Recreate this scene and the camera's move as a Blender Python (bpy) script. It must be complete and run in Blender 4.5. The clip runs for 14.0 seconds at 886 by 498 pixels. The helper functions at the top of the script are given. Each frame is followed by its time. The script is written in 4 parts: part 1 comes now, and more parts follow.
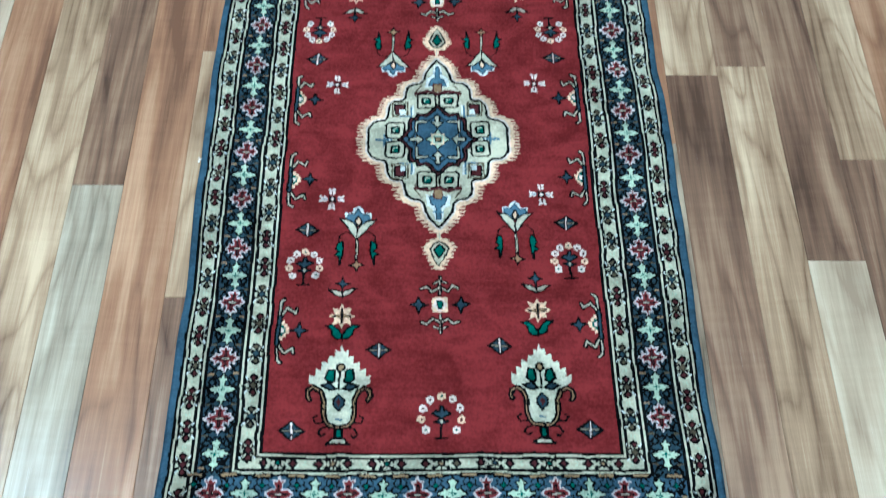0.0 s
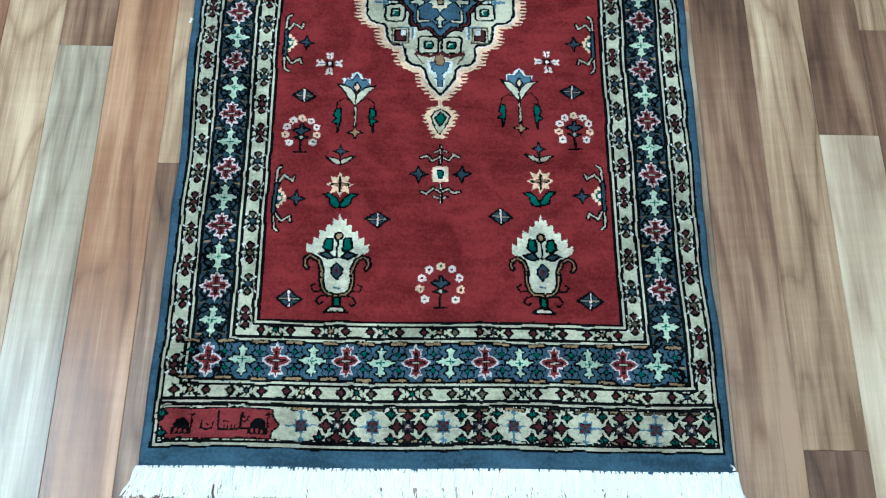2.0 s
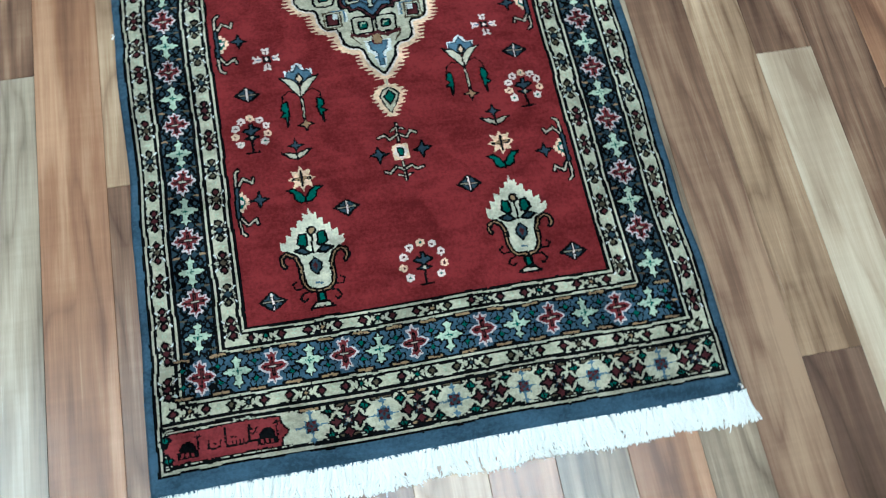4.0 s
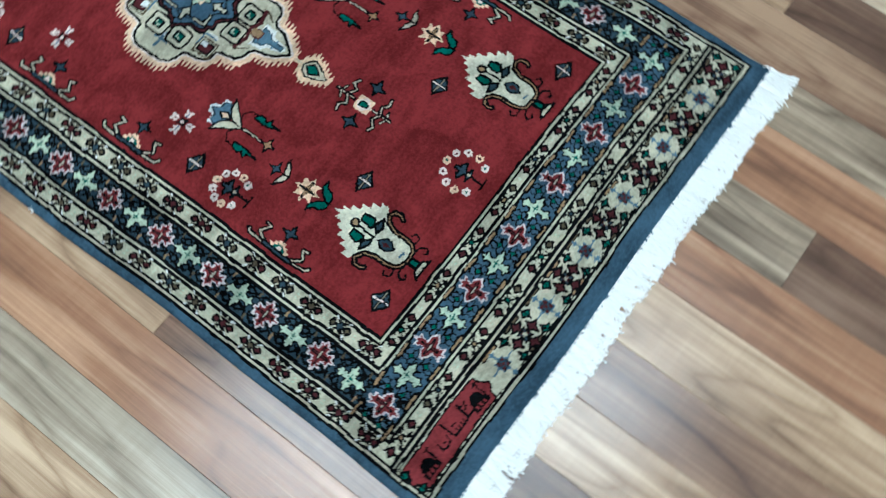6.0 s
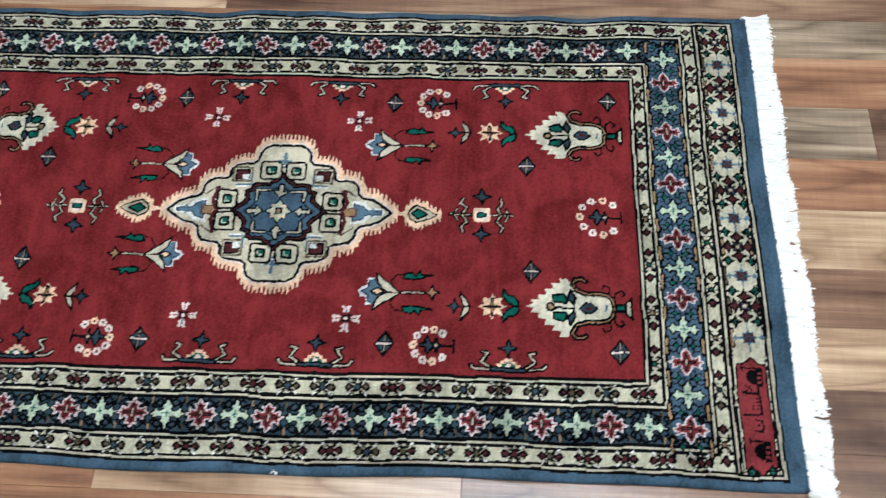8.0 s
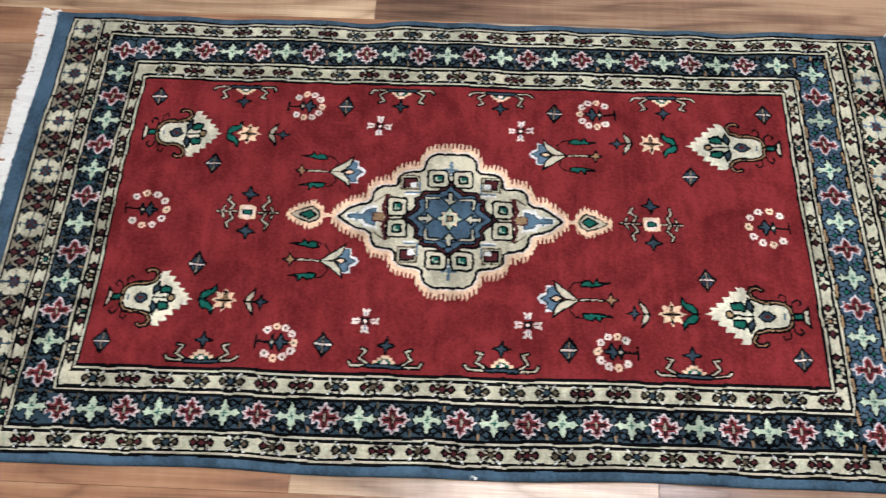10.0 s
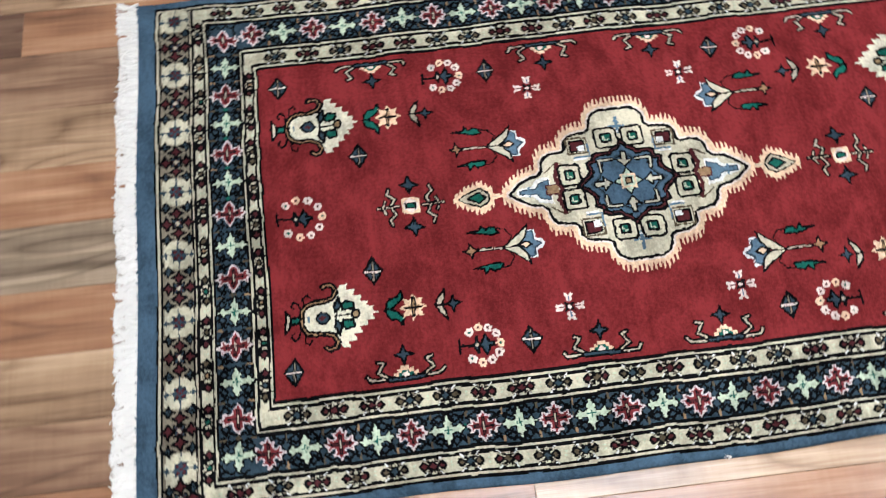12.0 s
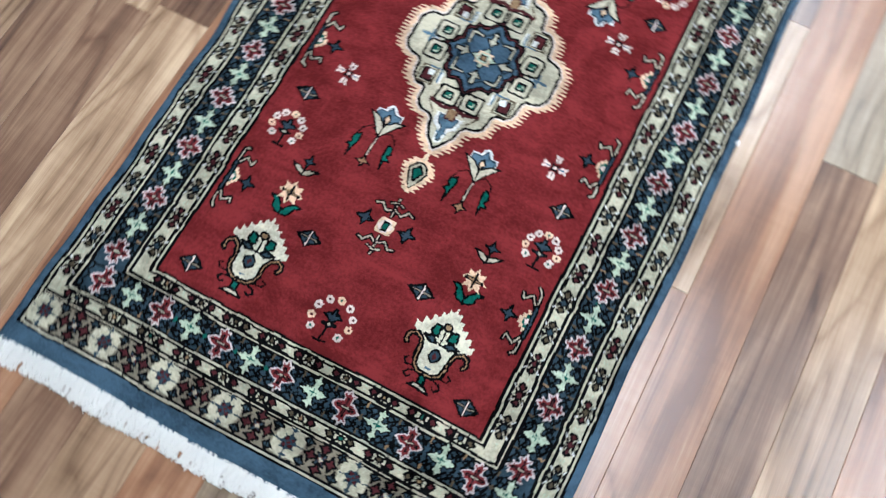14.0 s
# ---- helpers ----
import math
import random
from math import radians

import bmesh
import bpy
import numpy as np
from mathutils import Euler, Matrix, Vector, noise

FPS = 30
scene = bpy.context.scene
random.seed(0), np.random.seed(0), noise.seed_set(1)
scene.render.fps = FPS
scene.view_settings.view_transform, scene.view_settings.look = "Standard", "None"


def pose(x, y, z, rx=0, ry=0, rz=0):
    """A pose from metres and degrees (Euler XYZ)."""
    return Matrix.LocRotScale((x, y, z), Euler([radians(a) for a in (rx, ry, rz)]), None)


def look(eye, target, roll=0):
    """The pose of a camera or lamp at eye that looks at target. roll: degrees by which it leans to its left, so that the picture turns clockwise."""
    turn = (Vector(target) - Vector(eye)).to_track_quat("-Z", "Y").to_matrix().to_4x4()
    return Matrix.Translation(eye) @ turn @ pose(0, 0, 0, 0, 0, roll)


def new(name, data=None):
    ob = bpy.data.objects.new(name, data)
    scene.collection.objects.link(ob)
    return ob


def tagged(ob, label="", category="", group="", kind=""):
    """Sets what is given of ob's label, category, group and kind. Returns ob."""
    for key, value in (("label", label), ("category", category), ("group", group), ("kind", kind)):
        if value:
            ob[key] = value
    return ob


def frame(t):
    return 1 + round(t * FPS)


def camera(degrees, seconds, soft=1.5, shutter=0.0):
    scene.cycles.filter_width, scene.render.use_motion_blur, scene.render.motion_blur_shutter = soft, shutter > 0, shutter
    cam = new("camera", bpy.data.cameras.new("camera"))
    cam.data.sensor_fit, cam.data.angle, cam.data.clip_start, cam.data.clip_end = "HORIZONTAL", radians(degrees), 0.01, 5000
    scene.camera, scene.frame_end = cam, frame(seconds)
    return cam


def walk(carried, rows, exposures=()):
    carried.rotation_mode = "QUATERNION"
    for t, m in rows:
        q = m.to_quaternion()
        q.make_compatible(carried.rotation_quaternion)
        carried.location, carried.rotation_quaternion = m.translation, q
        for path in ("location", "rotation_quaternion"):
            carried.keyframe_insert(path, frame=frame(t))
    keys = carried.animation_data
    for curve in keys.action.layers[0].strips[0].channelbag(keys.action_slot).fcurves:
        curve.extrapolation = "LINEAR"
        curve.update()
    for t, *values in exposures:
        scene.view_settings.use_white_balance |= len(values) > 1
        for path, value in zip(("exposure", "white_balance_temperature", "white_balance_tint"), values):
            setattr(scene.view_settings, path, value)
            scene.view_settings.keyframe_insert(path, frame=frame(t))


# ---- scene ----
cam = camera(52.1, 14.0, soft=1.1, shutter=0.55)
PATH = [
    (0, (-0.008, -0.844, 1.208), (0.015, 0.102, -0.554), 1.4),
    (0.5, (-0.008, -0.847, 1.192), (0.017, 0.007, -0.616), 2.1),
    (1, (-0.011, -0.849, 1.182), (0.021, -0.062, -0.656), 2.8),
    (1.5, (-0.011, -0.854, 1.174), (0.022, -0.107, -0.681), 3.2),
    (2, (-0.011, -0.853, 1.171), (0.019, -0.135, -0.695), 3.1),
    (2.5, (-0.016, -0.87, 1.154), (0.014, -0.147, -0.711), 3.2),
    (2.7, (-0.022, -0.861, 1.165), (0.02, -0.164, -0.71), 4.0),
    (4.8, (-0.197, -0.883, 1.134), (0.125, -0.221, -0.726), 3.6),
    (5, (-0.229, -0.896, 1.136), (0.1, -0.253, -0.729), 1.2),
    (5.5, (-0.31, -0.816, 1.12), (0.126, -0.307, -0.764), 2.0),
    (6, (-0.392, -0.73, 1.104), (0.118, -0.335, -0.789), -0.8),
    (6.5, (-0.494, -0.687, 1.11), (0.185, -0.313, -0.733), -4.8),
    (7, (-0.572, -0.586, 1.141), (0.167, -0.286, -0.693), -8.6),
    (7.5, (-0.596, -0.408, 1.135), (0.254, -0.252, -0.668), -5.5),
    (8, (-0.636, -0.289, 1.136), (0.282, -0.211, -0.639), -2.5),
    (8.2, (-0.66, -0.253, 1.132), (0.281, -0.187, -0.632), -1.8),
    (10.3, (-0.672, 0.052, 1.146), (0.293, 0.068, -0.605), 1.5),
    (10.5, (-0.679, 0.105, 1.151), (0.285, 0.081, -0.601), 3.6),
    (11, (-0.655, 0.226, 1.145), (0.277, 0.19, -0.624), 1.7),
    (11.5, (-0.586, 0.274, 1.117), (0.258, 0.248, -0.696), 0.1),
    (12, (-0.518, 0.303, 1.101), (0.243, 0.229, -0.748), -1.3),
    (12.5, (-0.475, 0.384, 1.112), (0.22, 0.156, -0.749), -2.4),
    (13, (-0.444, 0.479, 1.122), (0.179, 0.086, -0.737), -2.8),
    (13.5, (-0.393, 0.574, 1.141), (0.146, 0.097, -0.725), -5.1),
    (14, (-0.277, 0.645, 1.155), (0.038, 0.055, -0.73), -0.1),
]
EXPOSURES = [(0.0, 0.20, 4800, -9), (1.5, 0.14, 4930, -8), (2.0, 0.03, 5000, -7), (2.5, -0.10, 5080, -6), (5.0, -0.10, 5250, -5), (6.0, -0.16, 5250, -3), (7.0, -0.12, 5550, 4), (8.0, -0.04, 5900, 9), (10.5, 0.16, 6250, 15), (12.0, 0.28, 6200, 14), (13.0, 0.22, 5850, 10), (14.0, 0.18, 5650, 9)]
walk(cam, [(t, look(eye, target, roll)) for t, eye, target, roll in PATH], EXPOSURES)

# ---- light: a plain indoor world behind the closed room; the ceiling lights do the lighting ----
world = bpy.data.worlds.new("world")
world.use_nodes = True
world.node_tree.nodes["Background"].inputs[0].default_value = (0.8, 0.85, 0.9, 1)
world.node_tree.nodes["Background"].inputs[1].default_value = 0.05
scene.world = world
LAMP = 13.0          # radiance of the ceiling light diffusers
ROOM_X, ROOM_Y0, ROOM_Y1, CEIL = 2.6, -3.2, 3.2, 2.6


# ---- materials ----
def nodes_of(name):
    m = bpy.data.materials.new(name)
    m.use_nodes = True
    nt = m.node_tree
    return m, nt, nt.nodes["Principled BSDF"]


def add(nt, kind, **values):
    n = nt.nodes.new(kind)
    for k, v in values.items():
        n.inputs[k].default_value = v
    return n


def math_node(nt, op, a, b=None):
    n = nt.nodes.new("ShaderNodeMath")
    n.operation = op
    for i, s in enumerate((a, b)):
        if s is None:
            continue
        if isinstance(s, (int, float)):
            n.inputs[i].default_value = s
        else:
            nt.links.new(s, n.inputs[i])
    return n.outputs[0]


def mix_colour(nt, fac, a, b, mode="MIX"):
    n = nt.nodes.new("ShaderNodeMix")
    n.data_type, n.blend_type = "RGBA", mode
    for sock, s in ((n.inputs[0], fac), (n.inputs[6], a), (n.inputs[7], b)):
        if isinstance(s, (int, float, tuple)):
            sock.default_value = s
        else:
            nt.links.new(s, sock)
    return n.outputs[2]


def ramp(nt, fac, lo, hi):
    n = nt.nodes.new("ShaderNodeMapRange")
    n.inputs[1].default_value, n.inputs[2].default_value = lo, hi
    nt.links.new(fac, n.inputs[0])
    return n.outputs[0]


def wool(name, rgb, vary=0.16):
    """Hand-knotted wool pile: uneven dye, fibre speckle, mottled sheen mixed into the base colour."""
    m, nt, p = nodes_of(name)
    co = nt.nodes.new("ShaderNodeTexCoord").outputs["Object"]
    rows = nt.nodes.new("ShaderNodeMapping")
    rows.inputs["Scale"].default_value = (12, 90, 1)
    nt.links.new(co, rows.inputs[0])
    abrash = add(nt, "ShaderNodeTexNoise", Scale=1.0, Detail=4.0)
    nt.links.new(rows.outputs[0], abrash.inputs["Vector"])
    blotch = add(nt, "ShaderNodeTexNoise", Scale=17.0, Detail=5.0, Roughness=0.62)
    nt.links.new(co, blotch.inputs["Vector"])
    tuft = add(nt, "ShaderNodeTexNoise", Scale=210.0, Detail=3.0, Roughness=0.7)
    nt.links.new(co, tuft.inputs["Vector"])
    fibre = add(nt, "ShaderNodeTexNoise", Scale=650.0, Detail=2.0)
    nt.links.new(co, fibre.inputs["Vector"])
    dark = tuple(c * (1 - 2.2 * vary) for c in rgb) + (1,)
    light = tuple(min(1, c * (1 + 2.2 * vary) + 0.002) for c in rgb) + (1,)
    f = math_node(nt, "ADD", math_node(nt, "MULTIPLY", abrash.outputs[0], 0.26), math_node(nt, "MULTIPLY", blotch.outputs[0], 0.40))
    f = math_node(nt, "ADD", f, math_node(nt, "MULTIPLY", tuft.outputs[0], 0.54))
    f = math_node(nt, "ADD", f, math_node(nt, "MULTIPLY", fibre.outputs[0], 0.18))
    # patchy sheen of the brushed pile, painted as lighter and darker colour
    brushed = nt.nodes.new("ShaderNodeMapping")
    brushed.inputs["Scale"].default_value = (16, 20, 1)
    brushed.inputs["Rotation"].default_value = (0, 0, 0.35)
    nt.links.new(co, brushed.inputs[0])
    sheen_cloud = add(nt, "ShaderNodeTexNoise", Scale=1.0, Detail=3.0, Roughness=0.5, Distortion=0.8)
    nt.links.new(brushed.outputs[0], sheen_cloud.inputs["Vector"])
    f = math_node(nt, "ADD", f, math_node(nt, "MULTIPLY", math_node(nt, "SUBTRACT", sheen_cloud.outputs[0], 0.5), 0.62))
    nt.links.new(mix_colour(nt, ramp(nt, f, 0.55, 0.83), dark, light), p.inputs["Base Color"])
    p.inputs["Roughness"].default_value = 0.92
    p.inputs["Specular IOR Level"].default_value = 0.0
    p.inputs["Sheen Weight"].default_value = 0.0
    p.inputs["Sheen Roughness"].default_value = 0.5
    bump = add(nt, "ShaderNodeBump", Strength=0.55, Distance=0.0012)
    nt.links.new(fibre.outputs[0], bump.inputs["Height"])
    nt.links.new(bump.outputs[0], p.inputs["Normal"])
    return m


DYES = {
    "red": (0.158, 0.0190, 0.0200), "black": (0.0030, 0.0033, 0.0038), "cream": (0.45, 0.42, 0.305), "peach": (0.66, 0.47, 0.31),
    "taupe": (0.40, 0.36, 0.265), "slate": (0.028, 0.050, 0.066), "blue": (0.050, 0.089, 0.126), "maroon": (0.066, 0.015, 0.017),
    "teal": (0.009, 0.092, 0.068), "mint": (0.42, 0.48, 0.35), "white": (0.64, 0.64, 0.61), "sky": (0.088, 0.152, 0.205),
    "tan": (0.27, 0.170, 0.088), "rose": (0.165, 0.026, 0.028), "olive": (0.085, 0.064, 0.038), "stone": (0.47, 0.43, 0.315),
    "drab": (0.19, 0.165, 0.118), "blush": (0.57, 0.49, 0.465), "ivory": (0.62, 0.53, 0.46), "milk": (0.565, 0.535, 0.405),
}
DYE_ID = {n: i for i, n in enumerate(DYES)}
WOOL = [wool("wool_" + n, c) for n, c in DYES.items()]


def wood(name, dark, mid, light, rings, coarse=1.0):
    """Printed laminate strip: streaked grain, arched growth rings, cross figure, worn satin lacquer."""
    m, nt, p = nodes_of(name)
    co = nt.nodes.new("ShaderNodeTexCoord").outputs["Object"]
    rnd = nt.nodes.new("ShaderNodeObjectInfo").outputs["Random"]
    isl = nt.nodes.new("ShaderNodeNewGeometry").outputs["Random Per Island"]
    seed = math_node(nt, "ADD", math_node(nt, "MULTIPLY", rnd, 57.0), math_node(nt, "MULTIPLY", isl, 13.0))
    comb = nt.nodes.new("ShaderNodeCombineXYZ")
    for i in range(3):
        nt.links.new(seed, comb.inputs[i])
    shift = nt.nodes.new("ShaderNodeVectorMath")
    nt.links.new(co, shift.inputs[0]), nt.links.new(comb.outputs[0], shift.inputs[1])
    base = shift.outputs[0]

    def stretched(x, y, detail, rough=0.55, distort=0.0):
        mp = nt.nodes.new("ShaderNodeMapping")
        mp.inputs["Scale"].default_value = (x, y, 1)
        nt.links.new(base, mp.inputs[0])
        n = add(nt, "ShaderNodeTexNoise", Scale=1.0, Detail=detail, Roughness=rough, Distortion=distort)
        nt.links.new(mp.outputs[0], n.inputs["Vector"])
        return n.outputs[0]

    broad = stretched(15, 1.8, 3, 0.55, 0.5)
    streak = stretched(70 * coarse, 2.4, 5, 0.65, 0.4)
    fine = stretched(380, 8, 4, 0.7)
    cross = stretched(6, 70, 4, 0.7, 0.5)
    field = stretched(10, 1.5, 2, 0.4, 0.3)
    ring = math_node(nt, "PINGPONG", math_node(nt, "MULTIPLY", field, rings), 0.5)
    ring = math_node(nt, "POWER", math_node(nt, "MULTIPLY", ring, 2.0), 3.0)
    v = math_node(nt, "ADD", math_node(nt, "MULTIPLY", broad, 0.80), math_node(nt, "MULTIPLY", streak, 0.46))
    v = math_node(nt, "ADD", v, math_node(nt, "MULTIPLY", fine, 0.22))
    v = math_node(nt, "ADD", v, math_node(nt, "MULTIPLY", cross, 0.10))
    v = math_node(nt, "SUBTRACT", v, math_node(nt, "MULTIPLY", ring, 0.14))
    v = ramp(nt, v, 0.55, 0.97)
    cr = nt.nodes.new("ShaderNodeValToRGB")
    nt.links.new(v, cr.inputs[0])
    dark, mid, light = (tuple(1.10 * c + 0.06 * (0.3 * tone[0] + 0.6 * tone[1] + 0.1 * tone[2]) for c in tone) for tone in (dark, mid, light))
    cr.color_ramp.elements[0].color, cr.color_ramp.elements[1].color = (*dark, 1), (*light, 1)
    e = cr.color_ramp.elements.new(0.5)
    e.color = (*mid, 1)
    nt.links.new(cr.outputs[0], p.inputs["Base Color"])
    smear = stretched(6, 6, 3)
    rough = math_node(nt, "ADD", math_node(nt, "MULTIPLY", smear, 0.12), math_node(nt, "MULTIPLY", fine, 0.14))
    nt.links.new(math_node(nt, "ADD", rough, 0.10), p.inputs["Roughness"])
    p.inputs["Specular IOR Level"].default_value = 0.62
    bump = add(nt, "ShaderNodeBump", Strength=0.25, Distance=0.0006)
    nt.links.new(math_node(nt, "ADD", fine, math_node(nt, "MULTIPLY", cross, 0.15)), bump.inputs["Height"])
    nt.links.new(bump.outputs[0], p.inputs["Normal"])
    return m


WOODS = {
    "W": wood("pale_wood", (0.27, 0.185, 0.118), (0.42, 0.310, 0.205), (0.55, 0.44, 0.31), 6),
    "P": wood("pale_grey_wood", (0.164, 0.123, 0.084), (0.316, 0.248, 0.173), (0.515, 0.421, 0.307), 9),
    "L": wood("tan_wood", (0.140, 0.080, 0.043), (0.310, 0.193, 0.110), (0.538, 0.380, 0.234), 11),
    "G": wood("grey_beige_wood", (0.094, 0.066, 0.042), (0.222, 0.160, 0.105), (0.433, 0.328, 0.222), 12),
    "O": wood("orange_brown_wood", (0.140, 0.063, 0.033), (0.281, 0.137, 0.070), (0.456, 0.257, 0.143), 6),
    "B": wood("brown_wood", (0.073, 0.037, 0.022), (0.170, 0.092, 0.054), (0.322, 0.199, 0.117), 8),
    "D": wood("dark_brown_wood", (0.049, 0.026, 0.016), (0.105, 0.056, 0.035), (0.193, 0.115, 0.073), 7),
}


def plain(name, rgb, rough=0.8, emit=0.0):
    m, nt, p = nodes_of(name)
    n = add(nt, "ShaderNodeTexNoise", Scale=35.0, Detail=5.0)
    nt.links.new(nt.nodes.new("ShaderNodeTexCoord").outputs["Object"], n.inputs["Vector"])
    nt.links.new(mix_colour(nt, n.outputs[0], tuple(c * 0.94 for c in rgb) + (1,), tuple(min(1, c * 1.05) for c in rgb) + (1,)), p.inputs["Base Color"])
    p.inputs["Roughness"].default_value = rough
    if emit:
        p.inputs["Emission Color"].default_value = (0.93, 0.97, 1.0, 1)
        p.inputs["Emission Strength"].default_value = emit
    return m


PAINT = plain("wall_paint", (0.74, 0.74, 0.72))
CEILING = plain("ceiling_tile", (0.82, 0.82, 0.81), 0.9)
GROOVE = plain("joint_dark", (0.06, 0.038, 0.025), 0.7)
DIFFUSER = plain("lamp_diffuser", (0.9, 0.9, 0.9), 0.5, LAMP)
LAMP_FRAME = plain("lamp_frame", (0.8, 0.8, 0.8), 0.4)
COTTON = plain("fringe_cotton", (0.84, 0.825, 0.775), 0.95)


# ---- mesh helpers ----
def mesh_from(name, verts, faces, mats, index=None):
    me = bpy.data.meshes.new(name)
    me.from_pydata(verts, [], faces)
    for m in mats:
        me.materials.append(m)
    if index is not None:
        me.polygons.foreach_set("material_index", index)
    me.update()
    return me


def box_data(x0, x1, y0, y1, z0, z1, chamfer=0.0):
    """A box, with its upper edges chamfered where a chamfer is given."""
    c = chamfer
    v = [(x0, y0, z0), (x1, y0, z0), (x1, y1, z0), (x0, y1, z0)]
    f = [(3, 2, 1, 0)]
    if c:
        v += [(x0, y0, z1 - c), (x1, y0, z1 - c), (x1, y1, z1 - c), (x0, y1, z1 - c)]
        v += [(x0 + c, y0 + c, z1), (x1 - c, y0 + c, z1), (x1 - c, y1 - c, z1), (x0 + c, y1 - c, z1)]
        levels = (0, 4, 8)
    else:
        v += [(x0, y0, z1), (x1, y0, z1), (x1, y1, z1), (x0, y1, z1)]
        levels = (0, 4)
    for a, b in zip(levels, levels[1:]):
        f += [(a + i, a + (i + 1) % 4, b + (i + 1) % 4, b + i) for i in range(4)]
    top = levels[-1]
    f.append((top, top + 1, top + 2, top + 3))
    return v, f


def box(name, dims, mat, parent=None, chamfer=0.0):
    v, f = box_data(*dims, chamfer)
    ob = new(name, mesh_from(name, v, f, [mat]))
    ob.parent = parent
    return ob


# ---- the room that closes the place ----
X, Y0, Y1 = ROOM_X, ROOM_Y0, ROOM_Y1
for nm, d in (("wall_west", (-X - 0.1, -X, Y0, Y1, -0.05, CEIL)), ("wall_east", (X, X + 0.1, Y0, Y1, -0.05, CEIL)),
              ("wall_south", (-X - 0.1, X + 0.1, Y0 - 0.1, Y0, -0.05, CEIL)), ("wall_north", (-X - 0.1, X + 0.1, Y1, Y1 + 0.1, -0.05, CEIL))):
    tagged(box(nm, d, PAINT), "plain off-white painted room wall", "wall", kind="structure")
tagged(box("ceiling", (-X - 0.1, X + 0.1, Y0 - 0.1, Y1 + 0.1, CEIL, CEIL + 0.1), CEILING), "plain white ceiling with flat panel lights", "ceiling", kind="structure")

floor = tagged(box("floor", (-X, X, Y0, Y1, -0.06, -0.008), GROOVE), "mixed-tone wood-strip laminate floor with satin gloss", "floor", kind="structure")


def ceiling_light(x, y):
    top = tagged(new("ceiling_light"), "white square-edged panel light set on the ceiling", "ceiling light", "ceiling lights")
    top.location = (x, y, CEIL)
    a, b, z = 0.30, 0.60, -0.06
    rails = [(-a - 0.03, a + 0.03, -b - 0.03, -b), (-a - 0.03, a + 0.03, b, b + 0.03), (-a - 0.03, -a, -b, b), (a, a + 0.03, -b, b)]
    for r in rails:
        box("frame_rail", (*r, z, -0.002), LAMP_FRAME, top)
    box("diffuser", (-a, a, -b, b, z + 0.01, -0.004), DIFFUSER, top)
    return top


for lx, ly in ((-0.40, -0.22), (-1.80, -0.45), (-0.45, -2.1), (0.45, -0.50)):
    ceiling_light(lx, ly)

# ---- the rug: a sheet of knots, each motif its own patch of pile ----
CELL = 0.0015
U0, U1, V0, V1 = -0.378, 0.378, -0.706, 0.660
NU, NV = round((U1 - U0) / CELL), round((V1 - V0) / CELL)
UC = (U0 + (np.arange(NU) + 0.5) * CELL) * 1000
VC = (V0 + (np.arange(NV) + 0.5) * CELL) * 1000
DYE = np.full((NV, NU), DYE_ID["blue"], np.int16)
OWNER = np.zeros((NV, NU), np.int16)
OWNERS = [("plain_border", "plain slate-blue outer band", None)]
rng = np.random.default_rng(7)


def soft_noise(step, size):
    """Smooth random wander of the weave over the sheet, in millimetres."""
    a = rng.normal(0, size, (NV // step + 3, NU // step + 3))
    jf, if_ = np.arange(NV) / step, np.arange(NU) / step
    j, i = jf.astype(int), if_.astype(int)
    fj, fi = (jf - j)[:, None], (if_ - i)[None, :]
    return (a[j][:, i] * (1 - fj) * (1 - fi) + a[j + 1][:, i] * fj * (1 - fi) + a[j][:, i + 1] * (1 - fj) * fi + a[j + 1][:, i + 1] * fj * fi)


GU, GV = np.meshgrid(UC, VC)
WAVE_U, WAVE_V = GU + soft_noise(16, 0.9), GV + soft_noise(16, 0.9)
GU = WAVE_U + soft_noise(3, 0.40) + rng.normal(0, 0.22, GU.shape)
GV = WAVE_V + soft_noise(3, 0.40) + rng.normal(0, 0.22, GV.shape)


def owner(name, label="", within=None):
    OWNERS.append((name, label, within))
    return len(OWNERS) - 1



